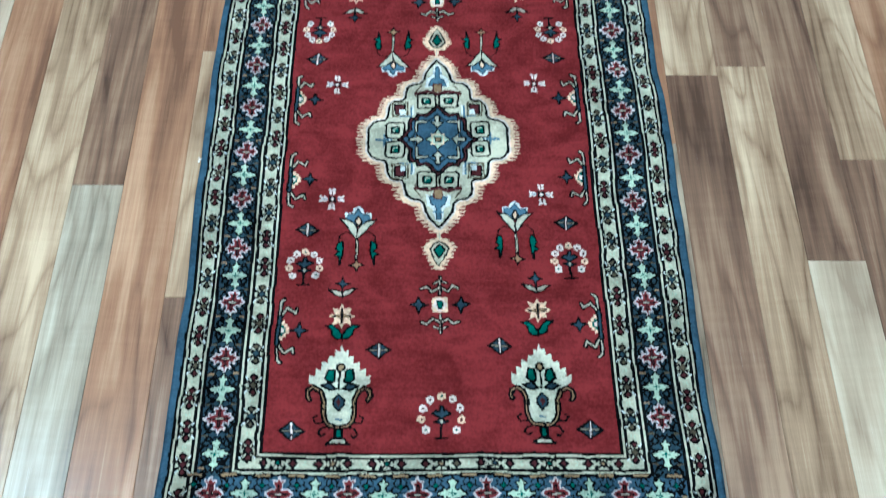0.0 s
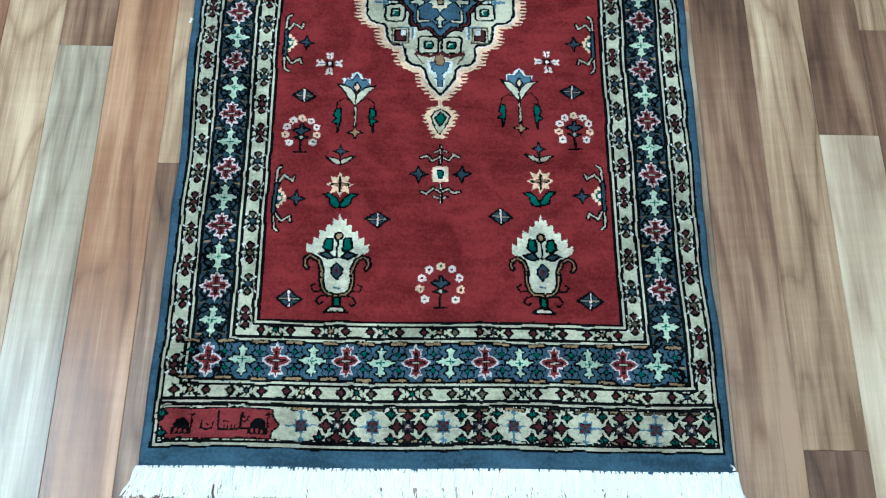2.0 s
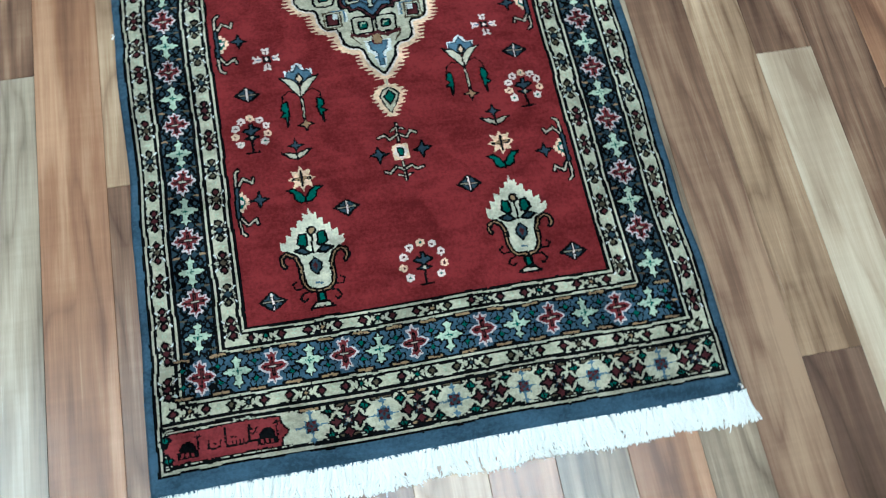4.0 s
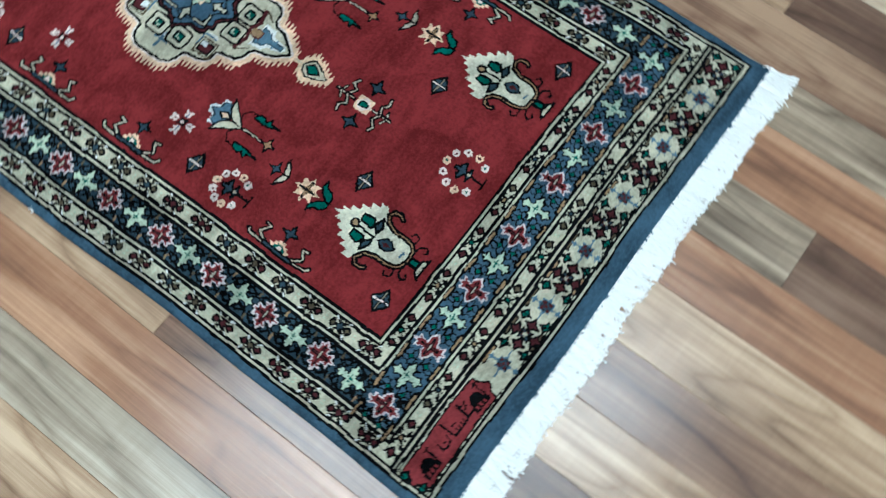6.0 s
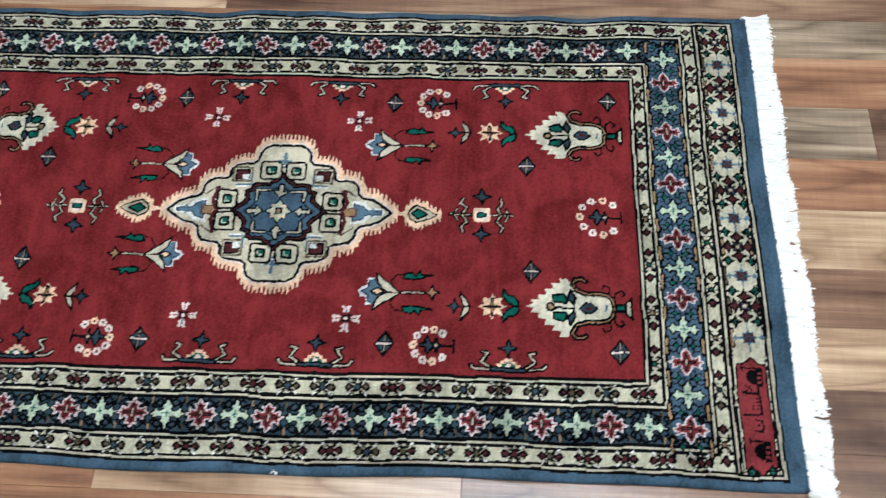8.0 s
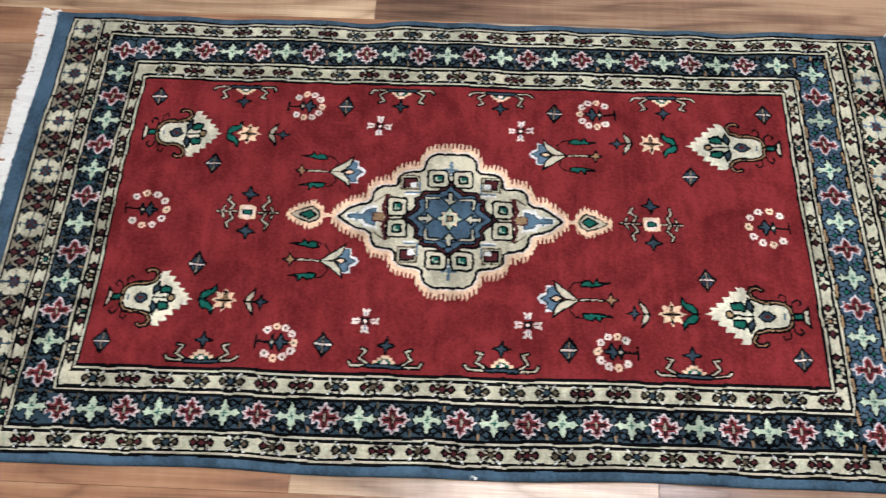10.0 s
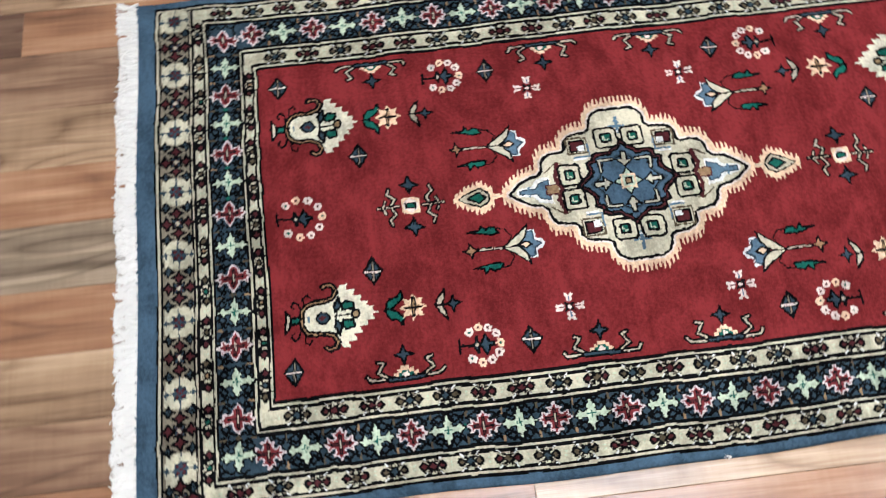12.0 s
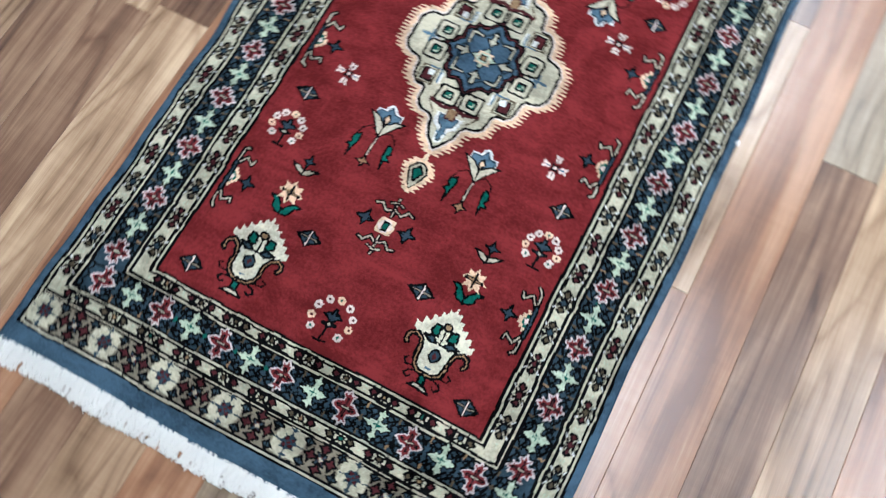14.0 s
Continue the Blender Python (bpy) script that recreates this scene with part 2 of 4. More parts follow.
class Pen:
    """Draws in millimetres from a motif's own origin into the sheet of knots."""

    def __init__(self, u, v, su=1.0, sv=1.0, swap=False, own=None):
        self.u, self.v, self.su, self.sv, self.swap, self.own = u, v, su, sv, swap, own

    def place(self, pts):
        p = np.array(pts, float)
        if self.swap:
            p = p[:, ::-1]
        return p * (self.su, self.sv) + (self.u, self.v)

    def window(self, p, pad):
        i0, i1 = np.searchsorted(UC, (p[:, 0].min() - pad, p[:, 0].max() + pad))
        j0, j1 = np.searchsorted(VC, (p[:, 1].min() - pad, p[:, 1].max() + pad))
        return i0, i1, j0, j1

    def put(self, i0, i1, j0, j1, mask, dye):
        DYE[j0:j1, i0:i1][mask] = DYE_ID[dye]
        if self.own is not None:
            OWNER[j0:j1, i0:i1][mask] = self.own

    def poly(self, pts, dye, edge=None, width=3.0):
        p = self.place(pts)
        i0, i1, j0, j1 = self.window(p, 4)
        if i1 > i0 and j1 > j0:
            gu, gv = GU[j0:j1, i0:i1], GV[j0:j1, i0:i1]
            self.put(i0, i1, j0, j1, inside(p, gu, gv), dye)
        if edge:
            self.line(list(pts) + [pts[0]], edge, width * (1.3 if edge == "black" else 1.0))

    def line(self, pts, dye, width=3.0):
        p = self.place(pts)
        i0, i1, j0, j1 = self.window(p, width + 3)
        if i1 > i0 and j1 > j0:
            gu, gv = GU[j0:j1, i0:i1], GV[j0:j1, i0:i1]
            self.put(i0, i1, j0, j1, reach(p, gu, gv)[0] < width / 2, dye)

    def outlined(self, pts, dye, width, edge="black", rim=2.7):
        self.line(pts, edge, width + 2 * rim)
        self.line(pts, dye, width)

    def star(self, c, r_out, r_in, n, dye, edge=None, width=2.5, turn=0.0):
        a = [turn + math.pi * k / n for k in range(2 * n)]
        self.poly([(c[0] + (r_in if k % 2 else r_out) * math.sin(t), c[1] + (r_in if k % 2 else r_out) * math.cos(t)) for k, t in enumerate(a)], dye, edge, width)

    def disc(self, c, rx, ry, dye, edge=None, width=2.5):
        self.poly([(c[0] + rx * math.cos(k * math.pi / 8), c[1] + ry * math.sin(k * math.pi / 8)) for k in range(16)], dye, edge, width)

    def bar(self, x0, x1, y0, y1, dye):
        self.poly([(x0, y0), (x1, y0), (x1, y1), (x0, y1)], dye)

    def band(self, half, v0, v1, dye):
        """A full band of the border, drawn with straight rows of knots."""
        i0, i1, j0, j1 = 0, NU, 0, NV
        self.put(i0, i1, j0, j1, (np.abs(WAVE_U) < half) & (WAVE_V > v0) & (WAVE_V < v1), dye)


def inside(p, gu, gv):
    mask = np.zeros(gu.shape, bool)
    q = np.roll(p, -1, axis=0)
    for (ax, ay), (bx, by) in zip(p, q):
        if ay == by:
            continue
        hit = ((ay > gv) != (by > gv)) & (gu < (bx - ax) * (gv - ay) / (by - ay) + ax)
        mask ^= hit
    return mask


def reach(p, gu, gv):
    """Distance to a chain of strokes, and how far along it the nearest place lies."""
    best, along, run = np.full(gu.shape, 1e9), np.zeros(gu.shape), 0.0
    for (ax, ay), (bx, by) in zip(p, p[1:]):
        dx, dy = bx - ax, by - ay
        n = dx * dx + dy * dy
        k = np.clip(((gu - ax) * dx + (gv - ay) * dy) / max(n, 1e-9), 0, 1)
        d = np.hypot(gu - ax - k * dx, gv - ay - k * dy)
        near = d < best
        best[near], along[near] = d[near], (run + k * math.sqrt(n))[near]
        run += math.sqrt(n)
    return best, along


def far(v):
    """The woven far half is a little shorter than the near half."""
    return v - 0.122 * min(max(0.0, v - 330), 180) - 0.147 * max(0.0, v - 510)


page = Pen(0, 0)


def band_rect(half, near_v, dye, own):
    page.own = own
    page.band(half, -near_v, far(near_v), dye)


o_rim = owner("outer_stripe", "black and beige outlining stripe")
o_near = owner("near_flower_band", "cream end band with blue and maroon blossoms")
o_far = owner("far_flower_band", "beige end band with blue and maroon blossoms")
o_end = owner("near_end_stripe", "black and beige outlining stripe")
o_end2 = owner("far_end_stripe", "black and beige outlining stripe")
o_gout = owner("outer_guard_band", "cream guard stripe with dark rosettes")
o_mid = owner("middle_stripe", "black and cream outlining stripe")
o_main = owner("main_border", "slate-blue band with black serrated ground")
o_low = owner("lower_stripe", "black and cream outlining stripe")
o_gin = owner("inner_guard_band", "cream guard stripe with dark rosettes")
o_inner = owner("inner_stripe", "black and cream outlining stripe")
o_field = owner("field", "plain deep-red wool field")
for half, v, dye, own in ((367, 680, "black", o_rim), (363.3, 677, "taupe", o_rim), (360.4, 673.4, "black", o_rim), (357, 670, "cream", o_near)):
    band_rect(half, v, dye, own)
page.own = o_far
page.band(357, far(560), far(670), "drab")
for half, v, dye, own in ((357, 624.5, "black", o_end), (357, 621.3, "taupe", o_end), (357, 619, "black", o_end), (357, 614.4, "cream", o_gout),
                          (339.2, 599.7, "black", o_mid), (334.6, 596.4, "cream", o_mid), (331.8, 593.6, "black", o_mid), (327.2, 590, "slate", o_main),
                          (284.7, 542.2, "black", o_low), (280.1, 538.3, "cream", o_low), (277.3, 535.6, "black", o_low), (272.6, 531.4, "cream", o_gin),
                          (254.2, 519.2, "black", o_inner), (249.6, 515.6, "cream", o_inner), (246.8, 512.8, "black", o_inner), (242.2, 509.2, "red", o_field)):
    band_rect(half, v, dye, own)

page.own = o_main
page.band(327.2, -590, -542.2, "blue")
OWNER[(OWNER == o_end) & (GV > 0)] = o_end2
SIDE_REDS = {-1: [-464 + 87.6 * k for k in range(12)], 1: [-459 + 86.4 * k for k in range(12)]}


# ---- border pattern ----
def four_fold(p, quarter, dye, width=0.0):
    """A shape with both axes as mirrors, filled, or widened by an outline of its own dye."""
    right = quarter + [(x, -y) for x, y in reversed(quarter[:-1])]
    ring = right + [(-x, y) for x, y in reversed(right[1:-1])]
    p.poly(ring, dye, dye if width else None, width)


def red_star(u, v, own, swap):
    p = Pen(u, v, swap=swap, own=own)
    end = abs(v) > 520
    if end:
        arm = [(0, 22), (2.6, 16.5), (7.5, 17.5), (4.6, 12.5), (4.4, 6.4), (9.5, 6.0), (13, 4.2), (18, 0)]
    else:
        arm = [(0, 20), (2.2, 14), (7.8, 14.5), (4.4, 9.5), (5.6, 5.6), (10.5, 4.8), (13.5, 7.6), (13, 3.2), (19, 0)]
    four_fold(p, arm, "blush", 2.8)
    four_fold(p, [(0.94 * x, 0.94 * y) for x, y in arm], "rose")
    p.line([(0, -11), (0, 11)], "black", 4.4), p.line([(-10.5, 0), (10.5, 0)], "black", 4.4)
    p.line([(0, -9), (0, 9)], "maroon", 2.0), p.line([(-9, 0), (9, 0)], "maroon", 2.0)
    p.line([(-4.5, 0), (4.5, 0)], "taupe", 1.7)


def mint_cross(u, v, own, swap):
    p = Pen(u, v, swap=swap, own=own)
    arm = [(0, 21), (1.8, 16.5), (6.0, 15.2), (2.4, 11.5), (3.0, 4.8), (6.4, 3.4), (10.5, 5.0), (11.5, 2.4), (18.5, 0)]
    four_fold(p, arm, "black", 3.8)
    four_fold(p, arm, "mint", 0.6)
    p.line([(-5, 0), (5, 0)], "teal", 1.6), p.line([(0, -4), (0, 4)], "teal", 1.6)


def end_ground(u, v, half):
    """Tan bars on both edges and small green trefoils between the blossoms of the near end."""
    p = Pen(u, v, own=o_main)
    for s in (1, -1):
        p.line([(-11, s * (half - 2)), (11, s * (half - 2))], "black", 7.0)
        p.line([(-9, s * (half - 1.5)), (9, s * (half - 1.5))], "tan", 3.0)
        p.line([(0, s * (half - 3)), (0, s * 3)], "black", 2.0)
        p.star((0, s * 11), 8, 3.6, 4, "black"), p.star((0, s * 11), 4.0, 2.0, 4, "teal")
        for q in (1, -1):
            p.line([(q * 4, s * (half - 5)), (q * 9, s * (half - 9)), (q * 7, s * 12), (q * 12, s * 9), (q * 9, s * 5)], "black", 1.7)
        p.line([(-7, s * 4), (7, s * 4)], "black", 1.8)


def serration(u, v, length, half, along_v, seed):
    """Black toothed vines on both edges of the main band between two blossoms."""
    r = random.Random(seed)
    p = Pen(u, v, swap=not along_v, own=o_main)
    h = half
    for s in (1, -1):
        p.line([(s * (h - 1), -length / 2), (s * (h - 7), -length / 2 + 5), (s * (h - 3), -length / 2 + 8), (s * (h - 10), -3), (s * (h - 4), 0),
                (s * (h - 10), 4), (s * (h - 3), length / 2 - 8), (s * (h - 7), length / 2 - 4), (s * (h - 1), length / 2)], "black", 3.4)
        p.line([(s * (h - 9), -length / 2 + 4), (s * (h - 14), -length / 2 + 9), (s * (h - 10), -length / 2 + 13), (s * (h - 15), -length / 2 + 15)], "black", 3.0)
        p.line([(s * (h - 9), length / 2 - 4), (s * (h - 14), length / 2 - 9), (s * (h - 10), length / 2 - 13), (s * (h - 15), length / 2 - 15)], "black", 3.0)
        p.line([(s * (h - 2), -1.5), (s * (h - 8), -1.5)], r.choice(("tan", "olive", "tan", "olive")), 2.6)
    for q in (1, -1):
        p.line([(-11, q * 2), (-7, q * 7), (-3, q * 3), (0, q * 8), (3, q * 3), (7, q * 7), (11, q * 2)], "black", 2.8)
    p.star((0, 0), 4.4, 2.5, 4, r.choice(("teal", "slate", "olive")))


def guard_rosette(u, v, half, length, along_v, own, seed):
    """A dark lattice knot of eight small leaves, between plain cream blocks."""
    r = random.Random(seed)
    p = Pen(u, v, swap=not along_v, own=own)
    h, l = half, length / 2 + 0.5
    core = r.choice(("maroon", "olive", "slate", "maroon", "slate"))
    petal = "olive" if core == "slate" else "maroon"
    for s in (1, -1):
        p.poly([(0, s * 2), (7.5, s * (l - 7)), (5, s * (l - 2)), (0, s * (l + 1)), (-5, s * (l - 2)), (-7.5, s * (l - 7))], "black")
        p.poly([(0, s * (l - 9)), (3.4, s * (l - 6)), (0, s * (l - 2.5)), (-3.4, s * (l - 6))], petal)
        for q in (1, -1):
            p.poly([(q * 2, s * 1), (q * (h - 1), s * 3), (q * (h + 0.5), s * (l - 8)), (q * (h - 3), s * (l - 5)), (q * 4, s * 7)], "black")
            p.line([(q * (h - 2.6), s * 4.4), (q * (h - 2.6), s * (l - 9.5))], "drab", 1.5)
            p.line([(q * 3.0, s * 5.6), (q * (h - 3.4), s * (l - 5.8))], "taupe", 1.5)
            p.line([(q * (h + 0.4), s * (l - 5)), (q * (h - 2.8), s * (l - 8.4))], "white", 1.5)
    p.line([(-h + 1, 0), (h - 1, 0)], "cream", 1.4)
    p.star((0, 0), 7.4, 4.6, 4, "black"), p.star((0, 0), 4.6, 2.8, 4, core)


def end_sprig(u, v, half, length, own, seed):
    """The lighter knot of the end guards: a small cross between two leaf diamonds."""
    r = random.Random(seed)
    p = Pen(u, v, swap=True, own=own)
    h, l = half, length / 2
    for s in (1, -1):
        p.poly([(0, s * (l - 12)), (5.5, s * (l - 6)), (0, s * l), (-5.5, s * (l - 6))], r.choice(("maroon", "maroon", "olive")), "black", 2.2)
        for q in (1, -1):
            p.line([(q * 1.5, s * 1.5), (q * (h - 2), s * 8)], "black", 2.8), p.star((q * (h - 2.5), s * 9), 5.0, 2.4, 4, "black")
            p.line([(q * (h - 0.5), s * (l - 3)), (q * (h - 3), s * (l - 8))], "black", 2.0)
    p.line([(-h + 2, 0), (h - 2, 0)], "black", 2.0)
    p.star((0, 0), 4.6, 2.6, 4, r.choice(("olive", "slate", "tan", "teal")), "black", 1.4)


def cream_block(u, v, along_v, own):
    p = Pen(u, v, swap=not along_v, own=own)
    for s in (1, -1):
        p.line([(s * 2.2, -1.2), (s * 2.2, 1.2)], "mint", 1.6)


red_cells, mint_cells = [], []
for side in (-1, 1):
    for k, v in enumerate(SIDE_REDS[side]):
        red_cells.append((side * 305.5, v))
        if k < 11:
            mint_cells.append((side * 305.5, v + 43.3))
    mint_cells.append((side * 305.5, -512))
for k in range(14):
    (mint_cells if k % 2 else red_cells).append((-307 + 45.9 * k, -565))
    (red_cells if k % 2 else mint_cells).append((-305 + 46.5 * k, 534))
for side in (-1, 1):
    for k in range(-2, 23):
        step = 43.8 if side < 0 else 43.2
        serration(side * 305.5, SIDE_REDS[side][0] + step * (k - 0.5), 42, 22.5, True, 100 * side + k)
for k in range(-1, 14):
    end_ground(-284 + 45.9 * k, -565, 26)
    if 0 <= k < 13:
        serration(-282 + 46.5 * k, 535, 42, 23, False, 950 + k)
for side in (-1, 1):
    p = Pen(side * 305.5, 556, own=o_main)
    p.line([(-20, 1), (-14, -4), (-8, 0), (-3, -4), (3, 0), (8, -4), (14, 0), (20, -3)], "black", 2.8)
    p.line([(side * 20, 0), (side * 15, -7), (side * 20, -13), (side * 14, -20), (side * 20, -27), (side * 16, -34)], "black", 2.8)
    if side > 0:
        p.line([(-21, -38), (21, -38)], "black", 3.0)
for n, (u, v) in enumerate(red_cells):
    red_star(u, v, owner("star_blossom", "maroon-red star blossom with white edge"), False)
for n, (u, v) in enumerate(mint_cells):
    mint_cross(u, v, owner("cross_blossom", "pale green cross blossom"), False)

for side in (-1, 1):
    for k in range(-1, 21):
        v = -462 + 46.2 * k
        guard_rosette(side * 262.5, v, 10.5, 32, True, o_gin, 3000 + k + side)
        cream_block(side * 262.5, v + 23.1, True, o_gin)
    for k in range(25):
        v = -573 + 46.2 * k
        guard_rosette(side * 347.5, v, 10.0, 32, True, o_gout, 4000 + k + side)
        cream_block(side * 347.5, v + 23.1, True, o_gout)
for v, n, own, half, step in ((-524.3, 7, o_gin, 8, 73), (far(524.3), 9, o_gin, 7.5, 55), (-606, 10, o_gout, 9, 72), (far(606), 12, o_gout, 8, 57)):
    for k in range(n):
        u = (k - (n - 1) / 2) * step
        end_sprig(u, v, half, 52 if step > 60 else 42, own, 5000 + k + round(v))
        cream_block(u + step / 2, v, False, own)


# ---- end bands of large blossoms ----
def blue_blossom(u, v, ground):
    p = Pen(u, v, own=owner("blue_blossom", "cream blossom with blue heart"))
    vein = "sky" if v < 0 else "slate"
    p.star((0, 0), 25, 20, 4, ground, turn=math.pi / 4)
    p.star((0, 0), 12, 8, 8, vein)
    p.star((0, 0), 9.5, 6.5, 4, "black", turn=math.pi / 4)
    p.star((0, 0), 8, 5.2, 4, "slate")
    for a, b in ((4, 4), (-4, 4), (4, -4), (-4, -4), (0, 0)):
        p.star((a, b), 2.9, 2.0, 4, "maroon")
    for s in (1, -1):
        p.line([(0, s * 11), (0, s * 21)], vein, 1.8), p.star((0, s * 17), 5.6, 2.4, 4, vein)
        p.line([(s * 11, 0), (s * 20, 0)], vein, 1.6)


def maroon_cluster(u, v, cut=False):
    p = Pen(u, v, own=owner("maroon_blossom", "cluster of maroon diamond petals"))
    p.star((0, 0), 10, 5, 4, "maroon", "black", 2.0, math.pi / 4)
    for a, b in ((0, 14), (0, -14), (15, 0), (-15, 0)):
        if cut and a < 0:
            continue
        p.star((a, b), 9.5, 4.6, 4, "maroon", "black", 2.2)
        p.star((a, b), 4.6, 2.2, 4, "maroon")
    for q in (1, -1):
        p.line([(-5, -5 * q), (5, 5 * q)], "slate", 2.0)
    p.star((0, 0), 3.6, 2.2, 4, "taupe")


def green_leaf(u, v):
    p = Pen(u, v, own=o_near if v < 0 else o_far)
    p.star((0, 0), 7.5, 4, 4, "teal" if v < 0 else "slate", "black", 2)
    p.line([(0, -9), (0, 9)], "black", 1.8)


page.own = o_near
for s in (-1, 1):
    page.line([(-358, -647 + s * 21.5), (358, -647 + s * 21.5)], "black", 1.8)
    for k in range(12):
        u = -178 + 45.8 * k
        page.line([(u - 13, -647 + s * 18.6), (u + 13, -647 + s * 18.6)], "black", 4.6)
        page.line([(u - 11, -647 + s * 19.2), (u + 11, -647 + s * 19.2)], "olive" if k % 3 else "tan", 2.4)
for k in range(6):
    blue_blossom(-178 + 91.6 * k, -649, "cream")
for k in range(6):
    u = -132 + 91.6 * k
    maroon_cluster(u, -649)
    for a in (-23, 23):
        for b in (-15, 15):
            green_leaf(u + a, -649 + b)
for k in range(8):
    u = -310.5 + 93.2 * k
    blue_blossom(u, 604, "cream")
    maroon_cluster(u - (46.5 if k else 35), 604, k == 0)
    for a in (-23, 23):
        for b in (-14, 14):
            if abs(u + a) < 352:
                green_leaf(u + a, 604 + b)

# woven signature panel at the near end: two small domed buildings and a word
p = Pen(-282, -648.5, 0.99, 0.84, own=owner("signature_panel", "rose-red woven panel with black script"))
hexagon = [(-76, 0), (-69, 9), (-67, 21), (65, 21), (67, 9), (75, 0), (67, -9), (65, -21), (-67, -21), (-69, -9)]
p.line(hexagon + hexagon[:1], "black", 6)
p.poly(hexagon, "rose", "rose", 1.5)
for u in (-48, 50):
    p.bar(u - 13, u + 13, -17, -6, "black"), p.bar(u - 10, u + 10, -6, 1, "black")
    p.poly([(u - 9, 1), (u - 6, 6), (u, 9), (u + 6, 6), (u + 9, 1)], "black")
    p.line([(u + 12, -16), (u + 12, 16)], "black", 2), p.line([(u + 9, 14), (u + 15, 14)], "black", 2)
    for d in (-8, -2, 4):
        p.bar(u + d, u + d + 3, -15, -9, "rose")
p.line([(-23, 4), (-25, -5), (-18, -9), (-10, -7), (-8, 2)], "black", 2.4)
p.bar(-17, -14, -2, 1, "black")
p.line([(-2, 18), (-1, -9)], "black", 2.4)
p.line([(-1, -9), (24, -10), (28, -6), (29, 16), (27, -8), (36, -8)], "black", 2.8)
for d in (6, 11, 16, 21):
    p.line([(d, -10), (d, -3)], "black", 2.2)
p.bar(5, 8, 1, 4, "black"), p.bar(10, 13, 1, 4, "black")
p.line([(32, 2), (38, 10)], "black", 2.2), p.bar(30, 33, 8, 11, "black"), p.bar(36, 39, 2, 5, "black")
for v in (-636, -660):
    green_leaf(-354, v)

OWNER[(OWNER == o_near) & (GU < -310)] = owner("band_corner", "cream corner of the end band with green leaves")

# ---- field motifs ----
def both(p, kind, pts, *rest):
    """A stroke and its mirror image."""
    for s in (1, -1):
        flipped = [(s * x, y) for x, y in pts]
        if kind == "poly":
            p.poly(flipped, *rest)
        elif kind == "outlined":
            p.outlined(flipped, *rest)
        else:
            p.line(flipped, *rest)


def vase(p):
    base = p.own
    p.own = owner("foot", "grey foot with teal stem", base)
    both(p, "line", [(13, 25), (23, 22), (27, 15), (22, 10), (18, 13)], "black", 2.8)
    both(p, "line", [(20, 31), (31, 30), (35, 37), (30, 40)], "black", 2.6)
    p.poly([(-16, 0), (16, 0), (8, 7), (-8, 7)], "stone", "black", 2.6)
    p.poly([(-4.5, 8), (4.5, 8), (4.5, 24), (-4.5, 24)], "teal", "black", 2.8)
    p.own = crown_part = owner("flame_crown", "stepped cream crown with green buds", base)
    crown = [(0, 144), (3, 133), (9, 136), (10, 125), (17, 128), (18, 116), (26, 119), (27, 106), (35, 109), (35, 96), (43, 99), (42, 87), (36, 83), (26, 73), (0, 70)]
    both(p, "poly", crown, "milk")
    p.own = base
    p.poly([(-8, 24), (-17, 31), (-20, 44), (-20, 66), (-24, 78), (24, 78), (20, 66), (20, 44), (17, 31), (8, 24)], "milk")
    both(p, "outlined", [(0, 25), (12, 27), (19, 34), (22, 46), (22, 62), (26, 74), (35, 80), (42, 76), (44, 67), (41, 62)], "tan", 1.5, "black", 3.4)
    p.poly([(-8, 55), (-8, 63), (0, 71), (8, 63), (8, 55), (0, 47)], "slate", "black", 2.0)
    p.poly([(-3.6, 59), (0, 65), (3.6, 59), (0, 53)], "maroon")
    p.line([(-3.5, 37), (3.5, 37)], "sky", 2.6)
    p.own = crown_part
    both(p, "poly", [(5, 79), (13, 87), (26, 83), (15, 76)], "slate", "black", 2.6)
    both(p, "poly", [(7, 89), (8, 105), (17, 107), (20, 93), (14, 88)], "teal", "black", 2.6)
    both(p, "line", [(24, 82), (12, 76), (0, 80)], "black", 2.0)
    p.line([(0, 78), (0, 102)], "black", 2.8)
    p.disc((0, 109), 5.4, 5.8, "tan", "black", 2.6)


def leaf_pair(p):
    both(p, "poly", [(0, -12), (8, -11), (14, -6), (16, 3), (24, 9), (14, 11), (6, 3), (0, -6)], "teal", "black", 2.0)
    p.line([(0, -14), (0, -2)], "black", 2.0)


def peach_star(p):
    p.star((0, 0), 19.5, 11.5, 8, "peach")
    p.star((0, 0), 14, 5, 4, "tan")
    p.line([(-12, 0), (12, 0)], "black", 5.0), p.line([(0, -11), (0, 11)], "black", 3.6)
    p.line([(-8.5, 0), (-2.5, 0)], "tan", 2.0), p.line([(2.5, 0), (8.5, 0)], "tan", 2.0)


def bird_flower(p):
    both(p, "poly", [(0, -9), (10, -5), (21, 5), (9, 3), (0, -1)], "taupe", "black", 2.0)
    p.line([(0, -10), (0, 8)], "black", 2.4)
    p.star((0, 14), 11, 4, 4, "slate", "black", 1.8)


